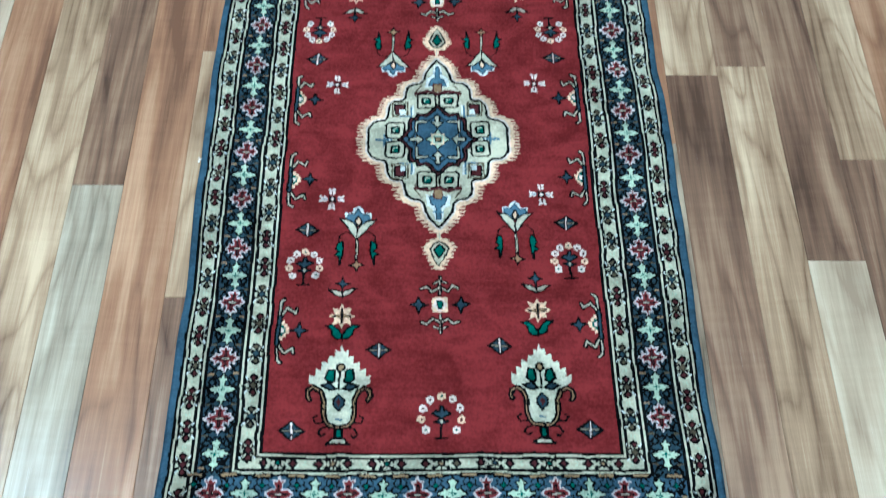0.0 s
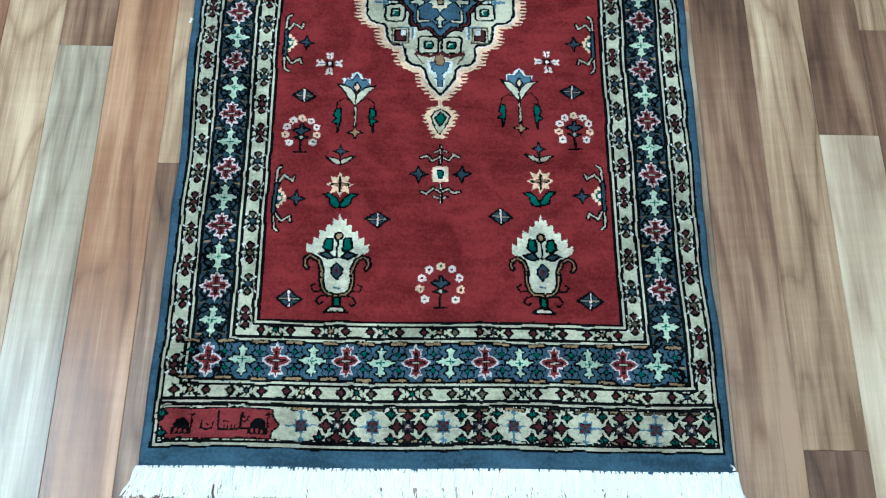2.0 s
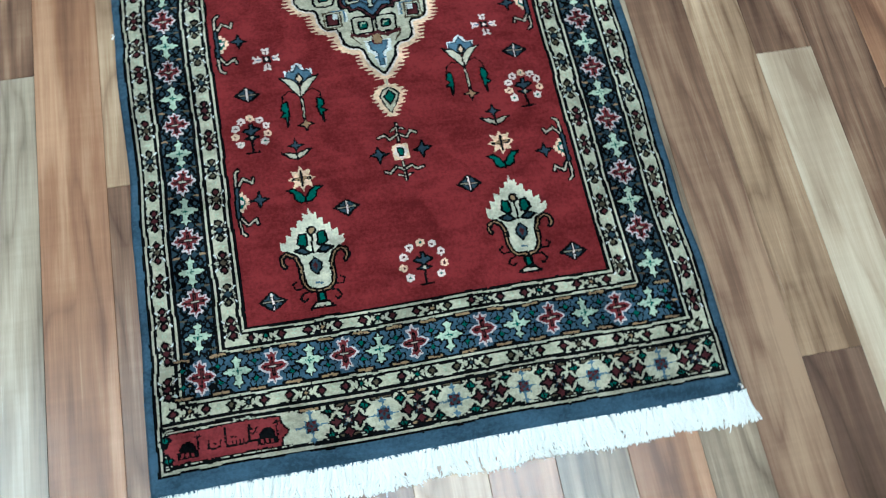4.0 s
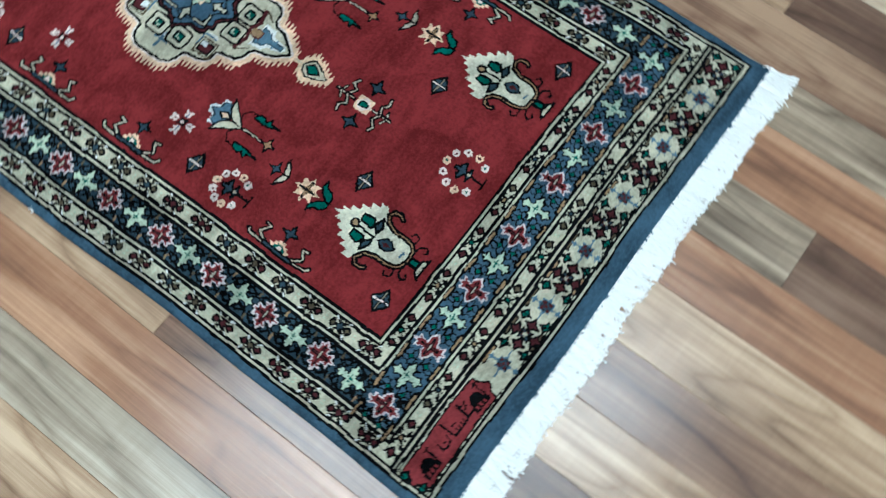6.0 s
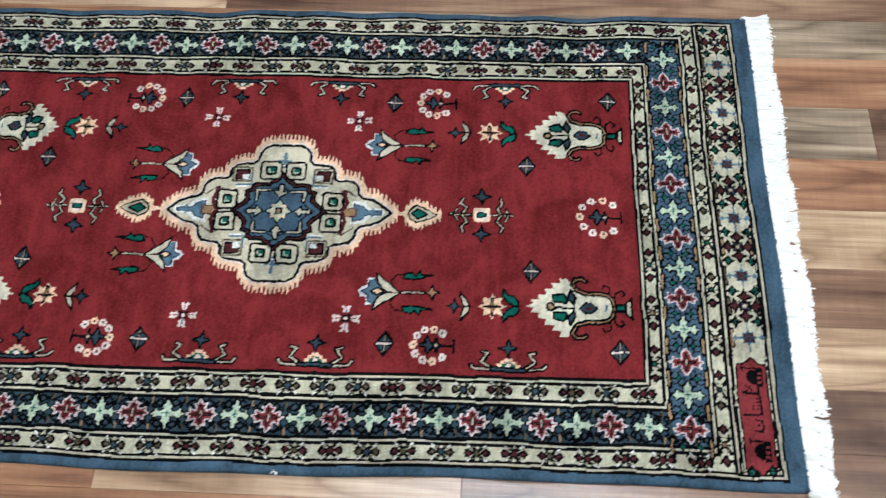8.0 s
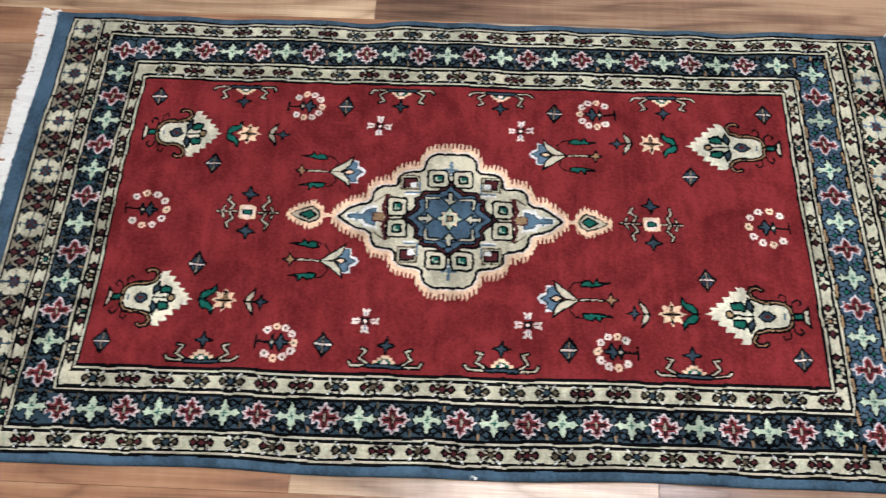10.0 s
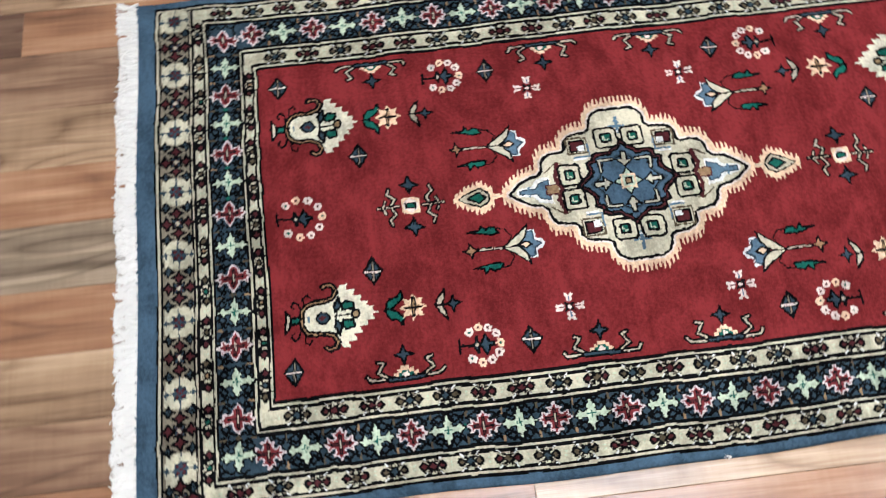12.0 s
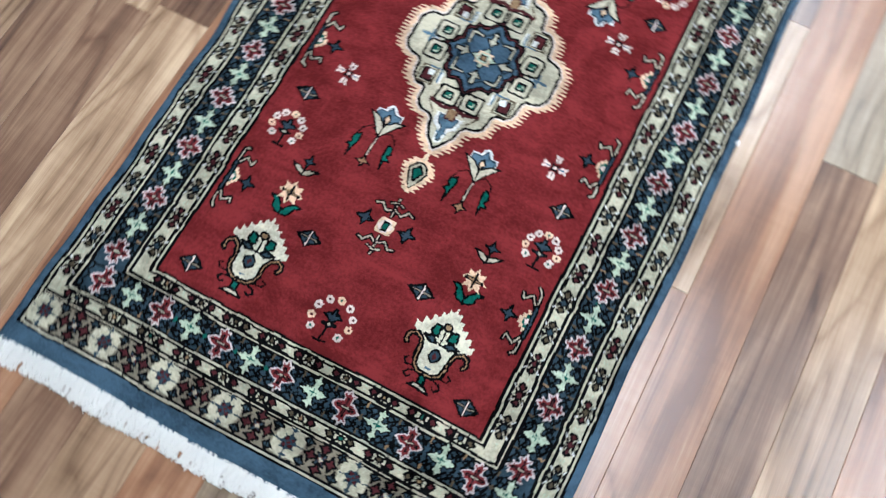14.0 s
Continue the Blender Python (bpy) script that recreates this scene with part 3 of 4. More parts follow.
def tulip(p):
    both(p, "line", [(2, 58), (16, 66), (26, 58), (28, 48)], "black", 1.8)
    both(p, "poly", [(22, 49), (29, 45), (31, 36), (27, 31), (34, 25), (27, 23), (26, 8), (22, 25), (20, 38)], "teal", "black", 2.0)
    p.outlined([(0, 14), (0, 58)], "taupe", 1.8, "black", 1.6)
    p.poly([(-11, 8), (-3, 12), (0, 19), (3, 12), (11, 8), (3, 6), (0, -2), (-3, 6)], "tan", "black", 1.8)
    p.poly([(-20, 88), (-20, 97.5), (-9, 97.5), (-7, 105), (0, 109), (7, 105), (9, 97.5), (20, 97.5), (20, 88), (0, 74)], "white")
    p.poly([(-18, 88), (-17, 95), (-6, 95), (0, 105), (6, 95), (17, 95), (18, 88), (0, 76)], "sky", "slate", 1.8)
    both(p, "poly", [(0, 52), (9, 64), (16, 74), (28, 88), (12, 84), (3, 76), (0, 70)], "stone", "black", 1.9)
    p.poly([(-5, 84), (0, 92), (5, 84), (0, 75)], "peach", "black", 2.0)


def diamond_cross(p):
    p.poly([(-20, 0), (0, 14), (20, 0), (0, -14)], "black")
    for s, q in ((1, 1), (-1, -1), (1, -1), (-1, 1)):
        p.poly([(s * 2.6, q * 2.4), (s * 11.5, q * 2.4), (s * 2.6, q * 8.5)], "slate")
    p.line([(-12, 0), (12, 0)], "drab", 1.7), p.line([(0, -10), (0, 10)], "ivory", 1.9)


def wreath(p, n=9, r=23):
    for k in range(n):
        a = math.radians(-42 + 264 * k / (n - 1))
        c = (r * math.cos(a) * 1.0, r * math.sin(a) + 2)
        p.star(c, 6.4, 5.2, 6, "peach" if k % 3 == 1 else "ivory")
        p.star(c, 2.5, 1.7, 4, "teal" if k in (0, 4, n - 1) else "maroon")
    p.line([(0, -28), (0, 8)], "black", 3.6), p.line([(-9, -28), (9, -28)], "black", 3.2)
    p.poly([(-13, 6), (-5, 2), (0, -2), (5, 2), (13, 6), (7, 10), (3, 9), (2, 16), (-2, 16), (-3, 9), (-7, 10)], "slate", "black", 2.2)
    p.poly([(-10, -5), (0, -9), (10, -5), (0, -2)], "slate", "black", 2.2)
    p.star((0, -5), 2.6, 1.8, 4, "taupe")


def bracket(p):
    """A scrolled bracket that lies along the field's edge, with a stepped flower on it; x runs inwards."""
    for s in (1, -1):
        p.outlined([(4, s * 19), (3, s * 33), (4, s * 45), (9, s * 49)], "taupe", 2.0, "black", 2.6)
        p.outlined([(5, s * 22), (13, s * 35), (25, s * 27), (27, s * 34)], "taupe", 2.0, "black", 2.6)
    p.outlined([(3, -21), (3, 21)], "slate", 2.8, "black", 2.8)
    steps = [(7, 15), (11, 15), (11, 10), (15, 10), (15, 5), (19, 5)]
    p.poly(steps + [(x, -y) for x, y in reversed(steps)], "peach")
    p.poly([(7, 9), (11, 9), (11, 5), (14, 5), (14, -5), (11, -5), (11, -9), (7, -9)], "teal")
    p.poly([(7, 4), (11.5, 3), (11.5, -3), (7, -4)], "ivory")
    p.line([(19, 0), (25, 0)], "black", 2.0)
    p.star((33, 0), 12.5, 4.8, 4, "slate", "black", 2.0)


def petal_cross(p):
    leaf = [(-1.6, 7), (-5.5, 11), (-3.6, 13), (-6, 18), (-3, 19), (0, 16.5), (3, 19), (6, 18), (3.6, 13), (5.5, 11), (1.6, 7)]
    for a, b in ((0, 1), (0, -1), (1, 0), (-1, 0)):
        p.poly([(x * b + y * a, y * b - x * a) for x, y in leaf], "ivory")
        p.line([(a * 8, b * 8), (a * 14, b * 14)], "sky" if a else "maroon", 2.0)
    p.star((0, 0), 9.5, 4.6, 4, "black", turn=math.pi / 4), p.star((0, 0), 3.4, 2.2, 4, "ivory")


def centre_spray(p):
    for s in (1, -1):
        p.outlined([(0, s * 16), (0, s * 44)], "taupe", 1.6, "black", 2.2)
        for q in (1, -1):
            p.outlined([(0, s * 27), (q * 11, s * 21), (q * 19, s * 30), (q * 27, s * 27)], "taupe", 1.8, "black", 2.4)
            p.outlined([(0, s * 38), (q * 9, s * 34)], "taupe", 1.4, "black", 2.0)
    p.star((0, 0), 15, 12, 4, "peach", turn=math.pi / 4)
    p.star((0, 0), 11, 9, 4, "ivory")
    p.poly([(-4, -7), (4, -7), (5, 0), (4, 7), (-4, 7), (-5, 0)], "black")
    p.poly([(-2.6, -4), (2.6, -4), (2.6, 4), (-2.6, 4)], "teal")
    for q in (1, -1):
        p.star((q * 31, 0), 13.5, 5.5, 4, "slate", "black", 2.0)
        p.line([(q * 17, 0), (q * 26, 0)], "black", 2.2)


def pendant(p):
    """Lozenge hanging from the medallion's tip: pale rim, combed at its broad end, dark chevrons round a green heart."""
    shape = [(0, 24), (9, 20), (17, 9), (12, -4), (6, -14), (0, -25), (-6, -14), (-12, -4), (-17, 9), (-9, 20)]
    combed(p, shape, 3.4, 5, 0.0)
    p.poly(shape, "cream", "peach", 3.4)
    p.poly([(0.84 * x, 0.84 * y) for x, y in shape], "taupe", "black", 2.2)
    p.poly([(0, 15), (8.5, 6), (0, -9), (-8.5, 6)], "teal", "black", 2.2)
    both(p, "line", [(0, -19), (6, -8)], "cream", 1.8)
    p.outlined([(0, 24), (0, 44)], "cream", 1.8, "peach", 2.0)


def combed(p, pts, depth, tooth, pale=3.0):
    """A pale rim round an outline; its rows of knots run out sideways to uneven lengths, like the teeth of a comb."""
    q = p.place(list(pts) + [pts[0]])
    i0, i1, j0, j1 = p.window(q, depth + 2 * tooth)
    gu, gv = GU[j0:j1, i0:i1], GV[j0:j1, i0:i1]
    full = inside(q[:-1], gu, gv)
    d = reach(q, gu, gv)[0]
    rim = full | (d < depth)
    r = random.Random(round(abs(p.v)) + len(pts))
    spread = rim.copy()
    for j in range(rim.shape[0]):
        long_row = (j // 2) % 2 == 0
        for way in (1, -1):
            n = r.randint(tooth - 2, tooth) if long_row else r.randint(0, 2)
            for k in range(1, n + 1):
                if way > 0:
                    spread[j, k:] |= rim[j, :-k]
                else:
                    spread[j, :-k] |= rim[j, k:]
    p.put(i0, i1, j0, j1, spread, "peach")
    if pale:
        p.put(i0, i1, j0, j1, (d < pale + 1.6) | full, "ivory")


def medallion(p):
    base = p.own
    quarter = [(0, 162), (13, 147), (20, 136), (23, 121), (29, 114), (42, 112), (50, 105), (53, 94), (54, 83), (58, 78), (70, 77), (77, 71),
               (80, 60), (81, 45), (86, 39), (98, 37), (107, 32), (113, 22), (113, 8)]
    right = quarter + [(x, -y) for x, y in reversed(quarter)]
    ring = right + [(-x, y) for x, y in reversed(right[1:-1])]
    combed(p, ring, 9.5, 7)
    p.poly(ring, "stone", "black", 3.2)
    for s in (1, -1):
        p.poly([(0, s * 154), (6, s * 148), (9, s * 130), (18, s * 124), (20, s * 106), (-20, s * 106), (-18, s * 124), (-9, s * 130), (-6, s * 148)], "white")
        p.poly([(-15, s * 108), (-11, s * 122), (-4, s * 126), (-3, s * 148), (3, s * 148), (4, s * 126), (11, s * 122), (15, s * 108)], "sky", "slate", 1.6)
        p.line([(-7, s * 135), (7, s * 135)], "sky", 3.0)
        both(p, "line", [(26, s * 110), (38, s * 94), (36, s * 86)], "olive", 2.2)
        both(p, "line", [(36, s * 92), (16, s * 98), (0, s * 92)], "maroon", 5.5)
        p.bar(-7, 7, min(s * 96, s * 112), max(s * 96, s * 112), "tan")
        p.line([(-7, s * 96), (-7, s * 112), (7, s * 112), (7, s * 96)], "maroon", 1.8)
        p.own = base
        p.line([(s * 76, 0), (s * 100, 0)], "sky", 4.5), p.line([(s * 86, -9), (s * 86, 9)], "sky", 4.0)
        p.line([(s * 78, -13), (s * 78, 13)], "white", 2.6)
        for q in (1, -1):
            for a, b in ((69, 18.5), (18, 77)):
                c = (s * a, q * b)
                p.own = owner("square_motif", "beige square with green heart", base)
                for r0, dye in ((15, "stone"), (6.4, "teal")):
                    k = r0 * 0.76
                    p.poly([(c[0] + x, c[1] + y) for x, y in ((-r0, -k), (-k, -r0), (k, -r0), (r0, -k), (r0, k), (k, r0), (-k, r0), (-r0, k))], dye, "black", 2.7)
                p.line([(c[0] - 3, c[1] - 2.5), (c[0] - 3, c[1] + 3), (c[0] + 3, c[1] + 3)], "mint", 1.7)
            p.own = owner("corner_motif", "maroon square with white corner", base)
            c = (s * 61, q * 60)
            p.poly([(c[0] - 12, c[1] - 14), (c[0] + 12, c[1] - 14), (c[0] + 12, c[1] + 14), (c[0] - 12, c[1] + 14)], "cream", "olive", 2.6)
            p.poly([(c[0] - 8, c[1] - 10), (c[0] + 8, c[1] - 10), (c[0] + 8, c[1] + 10), (c[0] - 8, c[1] + 10)], "maroon", "black", 2.2)
            p.poly([(c[0], c[1]), (c[0] - s * 8, c[1]), (c[0] - s * 8, c[1] - q * 10), (c[0], c[1] - q * 10)], "white")
            p.line([(s * 43, q * 66), (s * 43, q * 45), (s * 62, q * 45)], "sky", 2.6)
            p.line([(s * 40, q * 66), (s * 40, q * 50)], "white", 3.0)
    p.own = owner("centre_star", "blue star with maroon edge", base)
    star = [(0, 70), (6, 61), (14, 53), (20, 49), (33, 51), (35, 43), (44, 42), (47, 35), (46, 20), (52, 14), (56, 7), (65, 0)]
    right = star + [(x, -y) for x, y in reversed(star[:-1])]
    ring = right + [(-x, y) for x, y in reversed(right[1:-1])]
    p.poly(ring, "maroon", "black", 2.8)
    p.poly([(x * 0.90, y * 0.90) for x, y in ring], "blue", "black", 2.2)
    p.line([(x * 0.74, y * 0.74) for x, y in ring + ring[:1]], "slate", 2.4)
    p.line([(x * 0.70, y * 0.70) for x, y in ring + ring[:1]], "black", 1.5)
    for s in (1, -1):
        for a, b in ((0, 1), (1, 0)):
            tip, root = 46, 22
            q = [(0, root), (4.5, root + 6), (10, root + 11), (3.5, root + 12), (3.5, tip), (-3.5, tip), (-3.5, root + 12), (-10, root + 11), (-4.5, root + 6)]
            p.poly([(s * (x if b else y), s * (y if b else x)) for x, y in q], "taupe", "black", 2.0)
        for q in (1, -1):
            p.outlined([(s * 34, q * 16), (s * 34, q * 34), (s * 18, q * 34)], "taupe", 2.2, "black", 2.2)
    p.star((0, 0), 20, 11, 4, "mint", "black", 1.8), p.star((0, 0), 15, 10, 4, "peach", turn=math.pi / 4)
    p.bar(-8, 8, -8, 8, "mint"), p.bar(-5.5, 5.5, -5.5, 5.5, "black"), p.bar(-3.5, 3.5, -3.5, 3.5, "tan")


# the weaver placed the four quarters by eye, so each has its own small shifts: (along the width, along the length) in mm
QUARTERS = {
    (-1, -1): dict(vase=(-141, -498), leaf=(-141, -334), star=(-142, -310), sprig=(-143, -271), tulip=(-124, -235), wreath=(-202, -232),
                   petal=(-166, -113), low=(-204, -481), mid=(-88, -361), high=(-201, -168), outer=-333, inner=-78),
    (1, -1): dict(vase=(142, -497), leaf=(142, -328), star=(143, -301), sprig=(144, -263), tulip=(118, -225), wreath=(197, -219),
                  petal=(162, -103), low=(205, -478), mid=(85, -357), high=(197, -155), outer=-322, inner=-71),
    (-1, 1): dict(vase=(-142, 472), leaf=(-142, 331), star=(-143, 308), sprig=(-144, 270), tulip=(-75, 233), wreath=(-203, 227),
                  petal=(-168, 109), low=(-209, 461), mid=(-86, 354), high=(-203, 163), outer=324, inner=78),
    (1, 1): dict(vase=(139, 472), leaf=(140, 333), star=(141, 311), sprig=(142, 273), tulip=(77, 233), wreath=(197, 231),
                 petal=(163, 114), low=(208, 460), mid=(85, 356), high=(199, 169), outer=329, inner=84),
}
for (side, end), at in QUARTERS.items():
    sv = 1.0 if end < 0 else -0.97
    vase(Pen(*at["vase"], 1, 1.0 if end < 0 else -0.84, own=owner("vase_motif", "cream woven vase with stepped flame top")))
    leaf_pair(Pen(*at["leaf"], 1, sv, own=owner("leaf_motif", "pair of teal-green leaves")))
    peach_star(Pen(*at["star"], 1, sv, own=owner("star_motif", "peach eight-pointed star")))
    bird_flower(Pen(*at["sprig"], 1, sv, own=owner("sprig_motif", "small blue and beige sprig")))
    tulip(Pen(*at["tulip"], 1, sv, own=owner("tulip_motif", "blue and beige tulip with green leaves")))
    for which in ("low", "mid", "high"):
        diamond_cross(Pen(*at[which], 1, 1, own=owner("diamond_motif", "small dark diamond with white cross")))
    wreath(Pen(*at["wreath"], 1, sv, own=owner("wreath_motif", "ring of small white blossoms")))
    petal_cross(Pen(*at["petal"], 1, 1, own=owner("petal_motif", "white four-petalled flower")))
    for which in ("outer", "inner"):
        bracket(Pen(side * 236, at[which], -side, 1, own=owner("bracket_motif", "dark scrolled bracket with peach flower")))
for end, ring_v, spray_v, drop_v in ((-1, -462, -292, -207), (1, 443, 294, 209)):
    sv = 1.0 if end < 0 else -1.0
    wreath(Pen(1, ring_v, 1.0, sv, own=owner("wreath_motif", "ring of small cream blossoms")), 9, 28)
    centre_spray(Pen(1, spray_v, 1, 1, own=owner("spray_motif", "peach blossom with scrolled stems")))
    pendant(Pen(0, drop_v, 1, sv, own=owner("pendant_motif", "pale lozenge with green heart")))
medallion(Pen(0, 0, own=owner("medallion", "stepped beige medallion with blue star centre")))


# ---- the pile itself ----
def rug_shape(u, v):
    """Where a point of the sheet lies on the floor: slight waves of the sides, slanted far end, soft ripples in height."""
    outer = np.clip((np.abs(u) - 0.20) / 0.178, 0, 1)
    x = 0.99 * u - 0.008 * v + outer * (0.0022 * np.sin(v * 9.0 + u * 5) + 0.0012 * np.sin(v * 23 + 1.0))
    y = v + 0.0010 * np.sin(u * 17.0) + np.clip((v - 0.25) / 0.2, 0, 1) * 0.009 * u
    side = np.clip((np.abs(u) - 0.30) / 0.078, 0, 1)
    z = 0.0105 + side * 0.0016 * (np.sin(v * 31) + np.sin(v * 53 + 2 + 3 * u)) + 0.0006 * np.sin(v * 40 + u * 11)
    return x, y, z


def build_rug():
    rug = tagged(new("rug"), "hand-knotted red and blue wool rug with white fringe", "rug")
    u = U0 + np.arange(NU + 1) * CELL
    v = V0 + np.stack([np.arange(NV), np.arange(NV) + 1.0], -1) * CELL
    gu, gv = np.broadcast_to(u, (NV, 2, NU + 1)), np.broadcast_to(v[:, :, None], (NV, 2, NU + 1))
    x, y, z = rug_shape(gu, gv)
    wander = rng.uniform(-0.0003, 0.0003, (2, NV + 1, NU + 1))
    for k in (0, 1):
        x[:, k] += wander[0, k:NV + k]
        y[:, k] += wander[1, k:NV + k]
    z = z + rng.normal(0, 0.00022, z.shape)
    # the pile leans to the near end: each row of knots slopes up to a raised tip
    z[:, 1] -= 0.0020
    # dark outline knots wear a little lower than the rest
    low = (DYE == DYE_ID["black"]).astype(float)
    drop = np.zeros((NV, NU + 1))
    drop[:, :-1] += low * 0.5
    drop[:, 1:] += low * 0.5
    z -= 0.0008 * drop[:, None]
    # the rim rolls down to the floor
    edge = np.minimum(np.minimum(gu - U0, U1 - gu), np.minimum(gv - V0, V1 - gv))
    z -= 0.0042 * np.clip(1 - edge / 0.0045, 0, 1) ** 2
    points = np.stack([x, y, z], -1).reshape(-1, 3)
    jj, ii = np.meshgrid(np.arange(NV), np.arange(NU), indexing="ij")
    first = jj * 2 * (NU + 1) + ii
    below = np.maximum(first - (NU + 1), 0)
    ramps = np.stack([first, first + 1, first + NU + 2, first + NU + 1], -1)
    fronts = np.stack([below, below + 1, first + 1, first], -1)
    made = {}
    for k, (name, label, within) in enumerate(OWNERS):
        mask = OWNER == k
        if not mask.any():
            continue
        q = np.concatenate([ramps[mask], fronts[mask & (jj > 0)]])
        tint = np.concatenate([DYE[mask], DYE[mask & (jj > 0)]])
        used, inverse = np.unique(q, return_inverse=True)
        dyes, slots = np.unique(tint, return_inverse=True)
        me = bpy.data.meshes.new(name)
        me.vertices.add(len(used)), me.loops.add(q.size), me.polygons.add(len(q))
        me.vertices.foreach_set("co", points[used].ravel())
        me.loops.foreach_set("vertex_index", inverse.ravel().astype(np.int32))
        me.polygons.foreach_set("loop_start", np.arange(0, q.size, 4, dtype=np.int32))
        for d in dyes:
            me.materials.append(WOOL[d])
        me.polygons.foreach_set("material_index", slots.ravel().astype(np.int32))
        me.update(calc_edges=True)
        ob = made[k] = tagged(new(name, me), label)
        ob.parent = made.get(within, rug)
    # the woven foundation under the pile, down to the floor
    rim = [(U0 + (U1 - U0) * k / 40, V0) for k in range(40)] + [(U1, V0 + (V1 - V0) * k / 80) for k in range(80)]
    rim += [(U1 - (U1 - U0) * k / 40, V1) for k in range(40)] + [(U0, V1 - (V1 - V0) * k / 80) for k in range(80)]
    ring = np.array(rim)
    bx, by, bz = rug_shape(ring[:, 0], ring[:, 1])
    count = len(rim)
    verts = [(a, b, c - 0.0038) for a, b, c in zip(bx, by, bz)] + [(a, b, 0.0005) for a, b in zip(bx, by)]
    faces = [(i, count + i, count + (i + 1) % count, (i + 1) % count)[::-1] for i in range(count)] + [tuple(range(count, 2 * count))[::-1]]
    back = tagged(new("selvedge", mesh_from("selvedge", verts, faces, [WOOL[DYE_ID["blue"]]])), "bound blue wool edge")
    back.parent = rug
    return rug


def build_fringe(rug, v, way, length):
    """Knotted cotton warp ends: many thin tapering strands lying on the floor."""
    r = random.Random(11 + way)
    verts, faces = [], []
    tufts = 190
    for k in range(tufts * 10):
        if k % 10 == 0:
            swing, curl, reach_out, phase = r.gauss(0, 0.15), r.gauss(0, 0.0034), r.uniform(0.94, 1.04), r.uniform(0, 6)
        n = k // 10
        u = U0 - 0.003 + (U1 - U0 + 0.006) * (n + 0.5 + 1.15 * (r.random() - 0.5)) / tufts
        x, y, z = (float(c) for c in rug_shape(np.array(u), np.array(v)))
        ln = length * reach_out * (0.90 + 0.12 * r.random()) * (1.0 + 0.06 * math.sin(u * 40)) * (1.15 if r.random() < 0.012 else 1)
        lean = swing + r.gauss(0.0, 0.10) + 0.20 * u / 0.378
        w0 = 0.00125 * (0.8 + 0.5 * r.random())
        lift = 0.0012 + 0.0075 * r.random()
        base = len(verts)
        for s in range(6):
            t = s / 5
            cx = x + ln * lean * t + curl * math.sin(6 * t + phase) * t + 0.0019 * math.sin(8 * t + 2.4 * k) * t
            cy = y + way * (-0.004 + ln * t)
            cz = lift * (1 - t) ** 0.7 + 0.0016 + 0.0012 * math.sin(5 * t + k) * t
            w = w0 * (1.0 - 0.35 * t)
            for a in range(3):
                q = 2 * math.pi * a / 3 + k
                verts.append((cx + w * math.cos(q), cy, max(0.0004, cz + w * math.sin(q))))
        for s in range(5):
            for a in range(3):
                i, j = base + 3 * s + a, base + 3 * s + (a + 1) % 3
                faces.append((i, j, j + 3, i + 3))
        faces.append((base + 15, base + 16, base + 17))
    ob = tagged(new("fringe", mesh_from("fringe", verts, faces, [COTTON])), "white cotton fringe of loose strands", kind="stuff")
    ob.parent = rug
    # the flat-woven web at the foot of the strands
    us = np.linspace(U0, U1, 90)
    top = []
    for e, zz in ((0.002, 0.0062), (-0.012, 0.0040), (-0.42 * length, 0.0013)):
        for u in us:
            x, y, z = (float(c) for c in rug_shape(np.array(u), np.array(v)))
            top.append((x, y - way * e + way * 0.002 * r.random() * (zz < 0.002), zz))
    quad = [(90 * a + i, 90 * a + i + 1, 90 * (a + 1) + i + 1, 90 * (a + 1) + i) for a in range(2) for i in range(89)]
    web = tagged(new("fringe_web", mesh_from("fringe_web", top, quad, [COTTON])), "white cotton web at the fringe root")
    web.parent = rug


RUG = build_rug()
build_fringe(RUG, V0, -1, 0.040)
build_fringe(RUG, V1, 1, 0.032)

for lu, lv, turn in ((-0.3745, -0.045, 0.3), (0.377, -0.697, 1.2), (-0.10, 0.664, 0.8)):
    r = random.Random(round(lu * 1000))
    verts, faces = [], []
    for k in range(7):
        a = turn + k * 0.16 + r.gauss(0, 0.3)
        for t in (0.0, 0.35, 0.7, 1.0):
            w = 0.0007 * (1 - 0.6 * t)
            cx, cy = lu + 0.009 * (t - 0.4) * math.cos(a + t), lv + 0.009 * (t - 0.4) * math.sin(a + t)
            cz = 0.0112 + 0.0022 * math.sin(3 * t) + 0.0003 * k
            verts += [(cx - w * math.sin(a), cy + w * math.cos(a), cz), (cx + w * math.sin(a), cy - w * math.cos(a), cz), (cx, cy, cz + 0.0009)]
        b = len(verts) - 12
        faces += [(b + 3 * q + i, b + 3 * q + (i + 1) % 3, b + 3 * q + 3 + (i + 1) % 3, b + 3 * q + 3 + i) for q in range(3) for i in range(3)]
    bit = tagged(new("loose_thread", mesh_from("loose_thread", verts, faces, [COTTON])), "tuft of loose white cotton thread")
    bit.parent = RUG

# ---- floor strips, last: each strip a plank of its own, staggered ends, mixed tones ----
EDGES = [-0.659, -0.572, -0.492, -0.401, -0.320, -0.236, -0.148, -0.060, 0.034, 0.121, 0.214, 0.309, 0.386, 0.474, 0.559, 0.647]
PITCH = 0.087
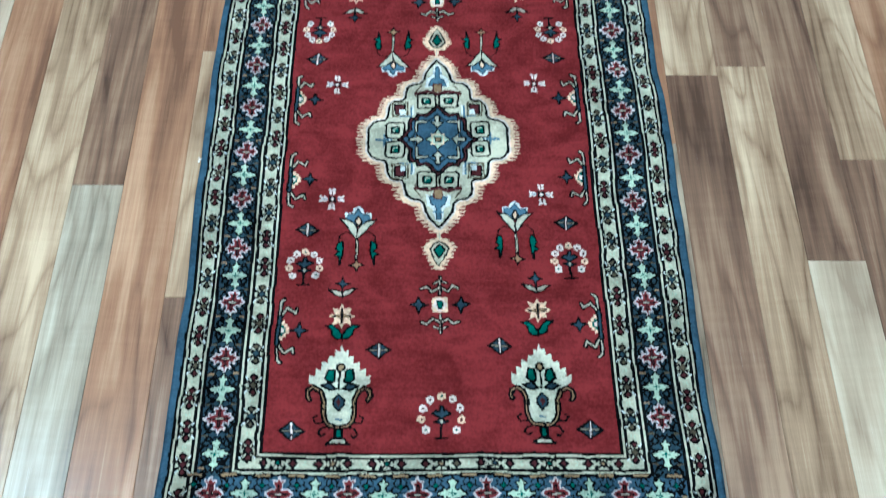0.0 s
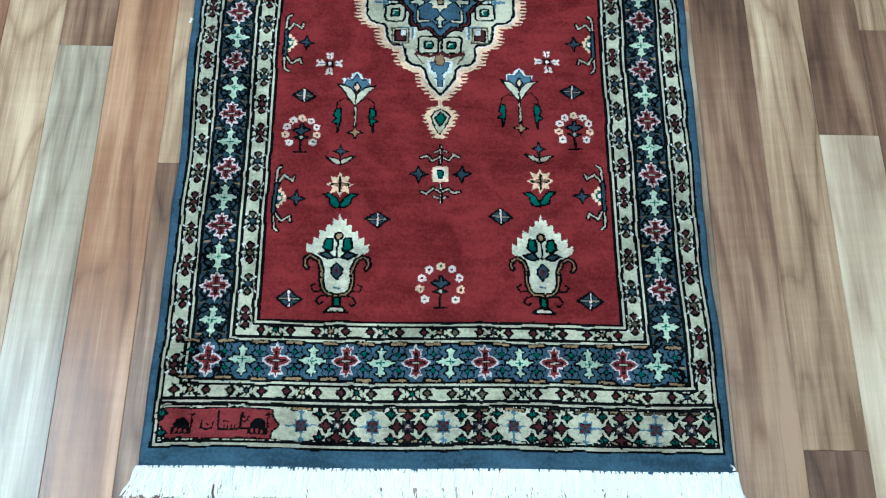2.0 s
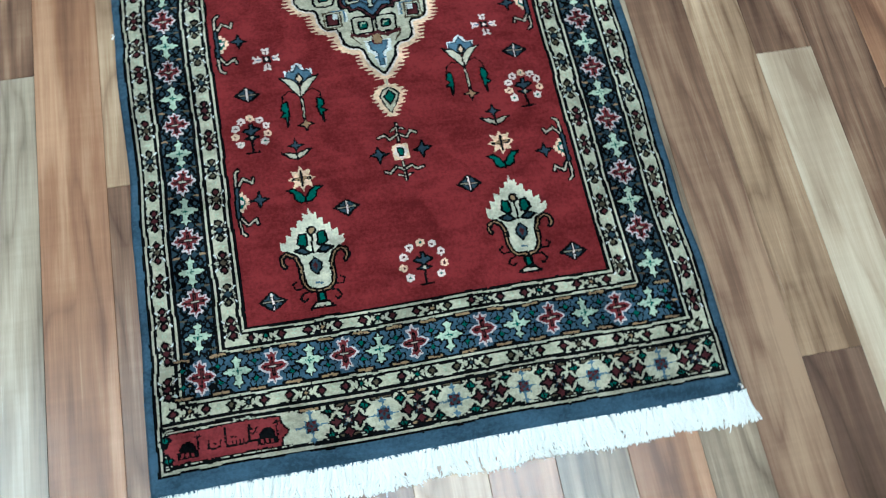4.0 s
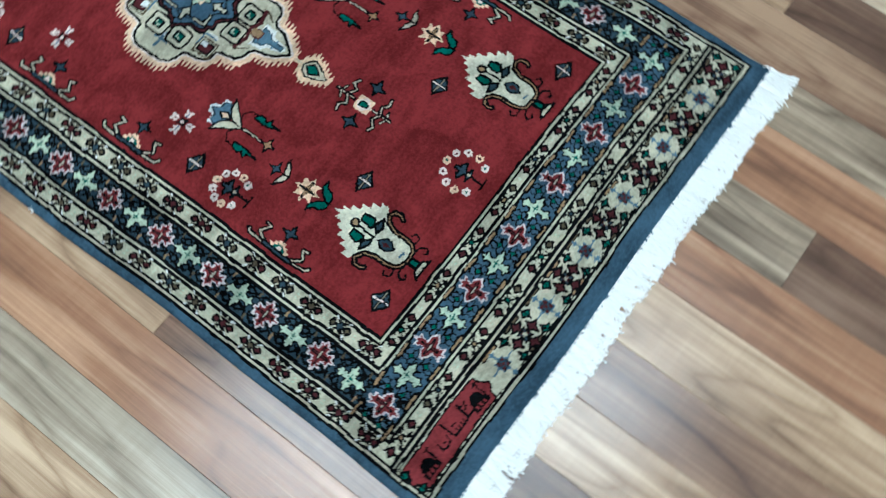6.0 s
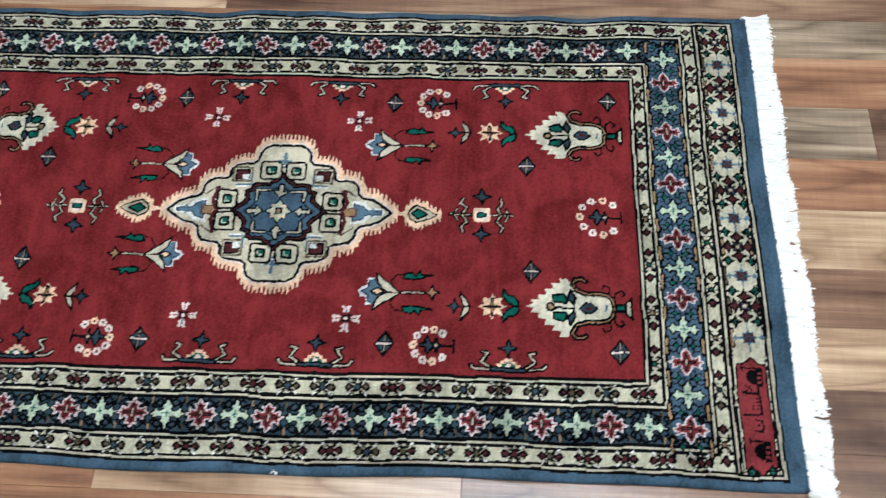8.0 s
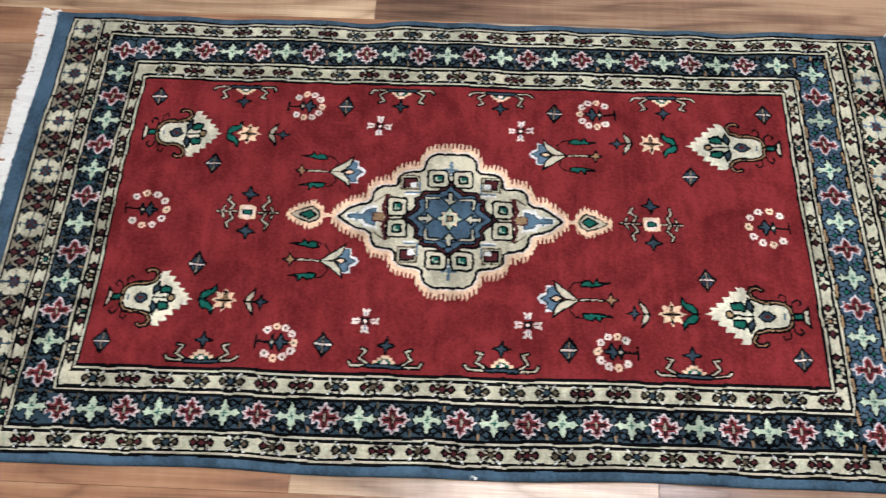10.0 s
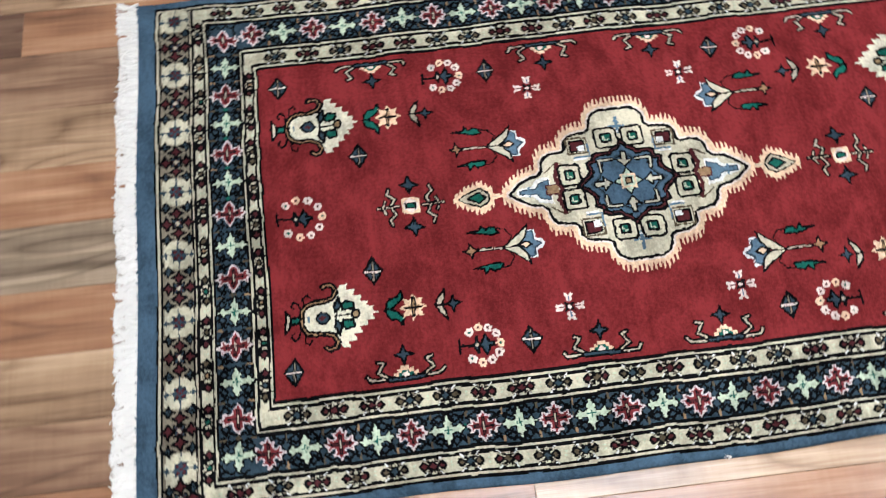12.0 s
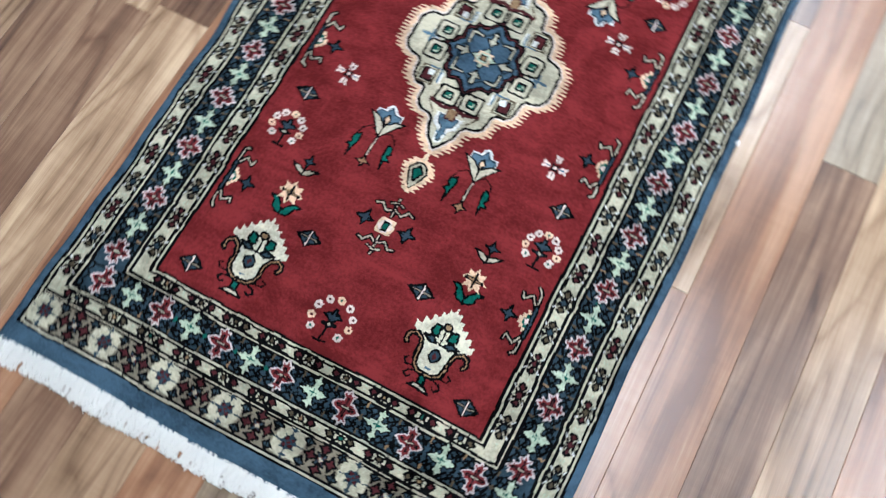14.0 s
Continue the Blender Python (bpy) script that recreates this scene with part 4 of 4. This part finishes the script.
# for the strips beside the rug: tone, then joint and tone in turn, from the near end to the far end
LAID = {
    -0.746: "O 0.55 L", -0.659: "L", -0.572: "P -0.083 B", -0.492: "O", -0.401: "B -0.277 L 0.187 O", -0.320: "D 0.30 B",
    -0.236: "L 0.10 L", -0.148: "B -0.30 O", -0.060: "L 0.15 G", 0.034: "O 0.05 O", 0.121: "D -0.873 G 0.20 L", 0.214: "O -0.10 B",
    0.309: "G 0.00 O 0.830 D", 0.386: "B 0.140 L", 0.474: "D -0.672 L 0.16 B", 0.559: "W -0.213 B 0.42 B", 0.647: "B -0.03 L 0.45 B", 0.734: "D -0.30 O",
}


def lay_floor():
    r = random.Random(5)
    edges = list(EDGES)
    while edges[0] > -ROOM_X:
        edges.insert(0, edges[0] - PITCH)
    while edges[-1] < ROOM_X:
        edges.append(edges[-1] + PITCH)
    rest_v, rest_f, rest_m = [], [], []
    tones = list(WOODS)
    for x0, x1 in zip(edges, edges[1:]):
        x0, x1 = max(x0, -ROOM_X), min(x1, ROOM_X)
        if x1 - x0 < 0.005:
            continue
        joints, kinds = [], []
        key = min(LAID, key=lambda e: abs(e - x0))
        if abs(key - x0) < 0.004:
            words = LAID[key].split()
            kinds, joints = words[0::2], [float(w) for w in words[1::2]]
            lo, hi = (joints[0], joints[-1]) if joints else (0.0, 0.0)
            lo, hi = min(lo - 0.5, -1.12 - 0.3 * r.random()), max(hi + 0.5, 1.1 + 0.3 * r.random())
            joints = [lo] + joints + [hi]
            kinds = [r.choice(tones)] + kinds + [r.choice(tones)]
        else:
            joints, kinds = [-0.6 * r.random()], [r.choice(tones), r.choice(tones)]
        while joints[0] > ROOM_Y0 + 0.3:
            joints.insert(0, joints[0] - r.uniform(0.45, 0.95)), kinds.insert(0, r.choice(tones))
        while joints[-1] < ROOM_Y1 - 0.3:
            joints.append(joints[-1] + r.uniform(0.45, 0.95)), kinds.append(r.choice(tones))
        ends = [ROOM_Y0] + [j for j in joints] + [ROOM_Y1]
        ends[1:-1] = [min(max(j, ROOM_Y0 + 0.01 * (i + 1)), ROOM_Y1 - 0.01 * (len(joints) - i)) for i, j in enumerate(joints)]
        for y0, y1, kind in zip(ends, ends[1:], kinds):
            gap = 0.0002
            near = -1.25 < x0 < 1.2 and y1 > -1.7 and y0 < 1.7
            cx, cy = (x0 + x1) / 2, (y0 + y1) / 2
            hx, hy = (x1 - x0) / 2 - gap, (y1 - y0) / 2 - gap
            if near:
                v, f = box_data(-hx, hx, -hy, hy, -0.008, 0.0, 0.0005)
                ob = new("plank", mesh_from("plank", v, f, [WOODS[kind]]))
                ob.location, ob.parent = (cx, cy, 0), floor
            else:
                v, f = box_data(cx - hx, cx + hx, cy - hy, cy + hy, -0.008, 0.0, 0.0005)
                n = len(rest_v)
                rest_v += v
                rest_f += [tuple(n + i for i in q) for q in f]
                rest_m += [tones.index(kind)] * len(f)
    ob = tagged(new("far_planks", mesh_from("far_planks", rest_v, rest_f, list(WOODS.values()), rest_m)), "mixed-tone wood strips", kind="stuff")
    ob.parent = floor


lay_floor()
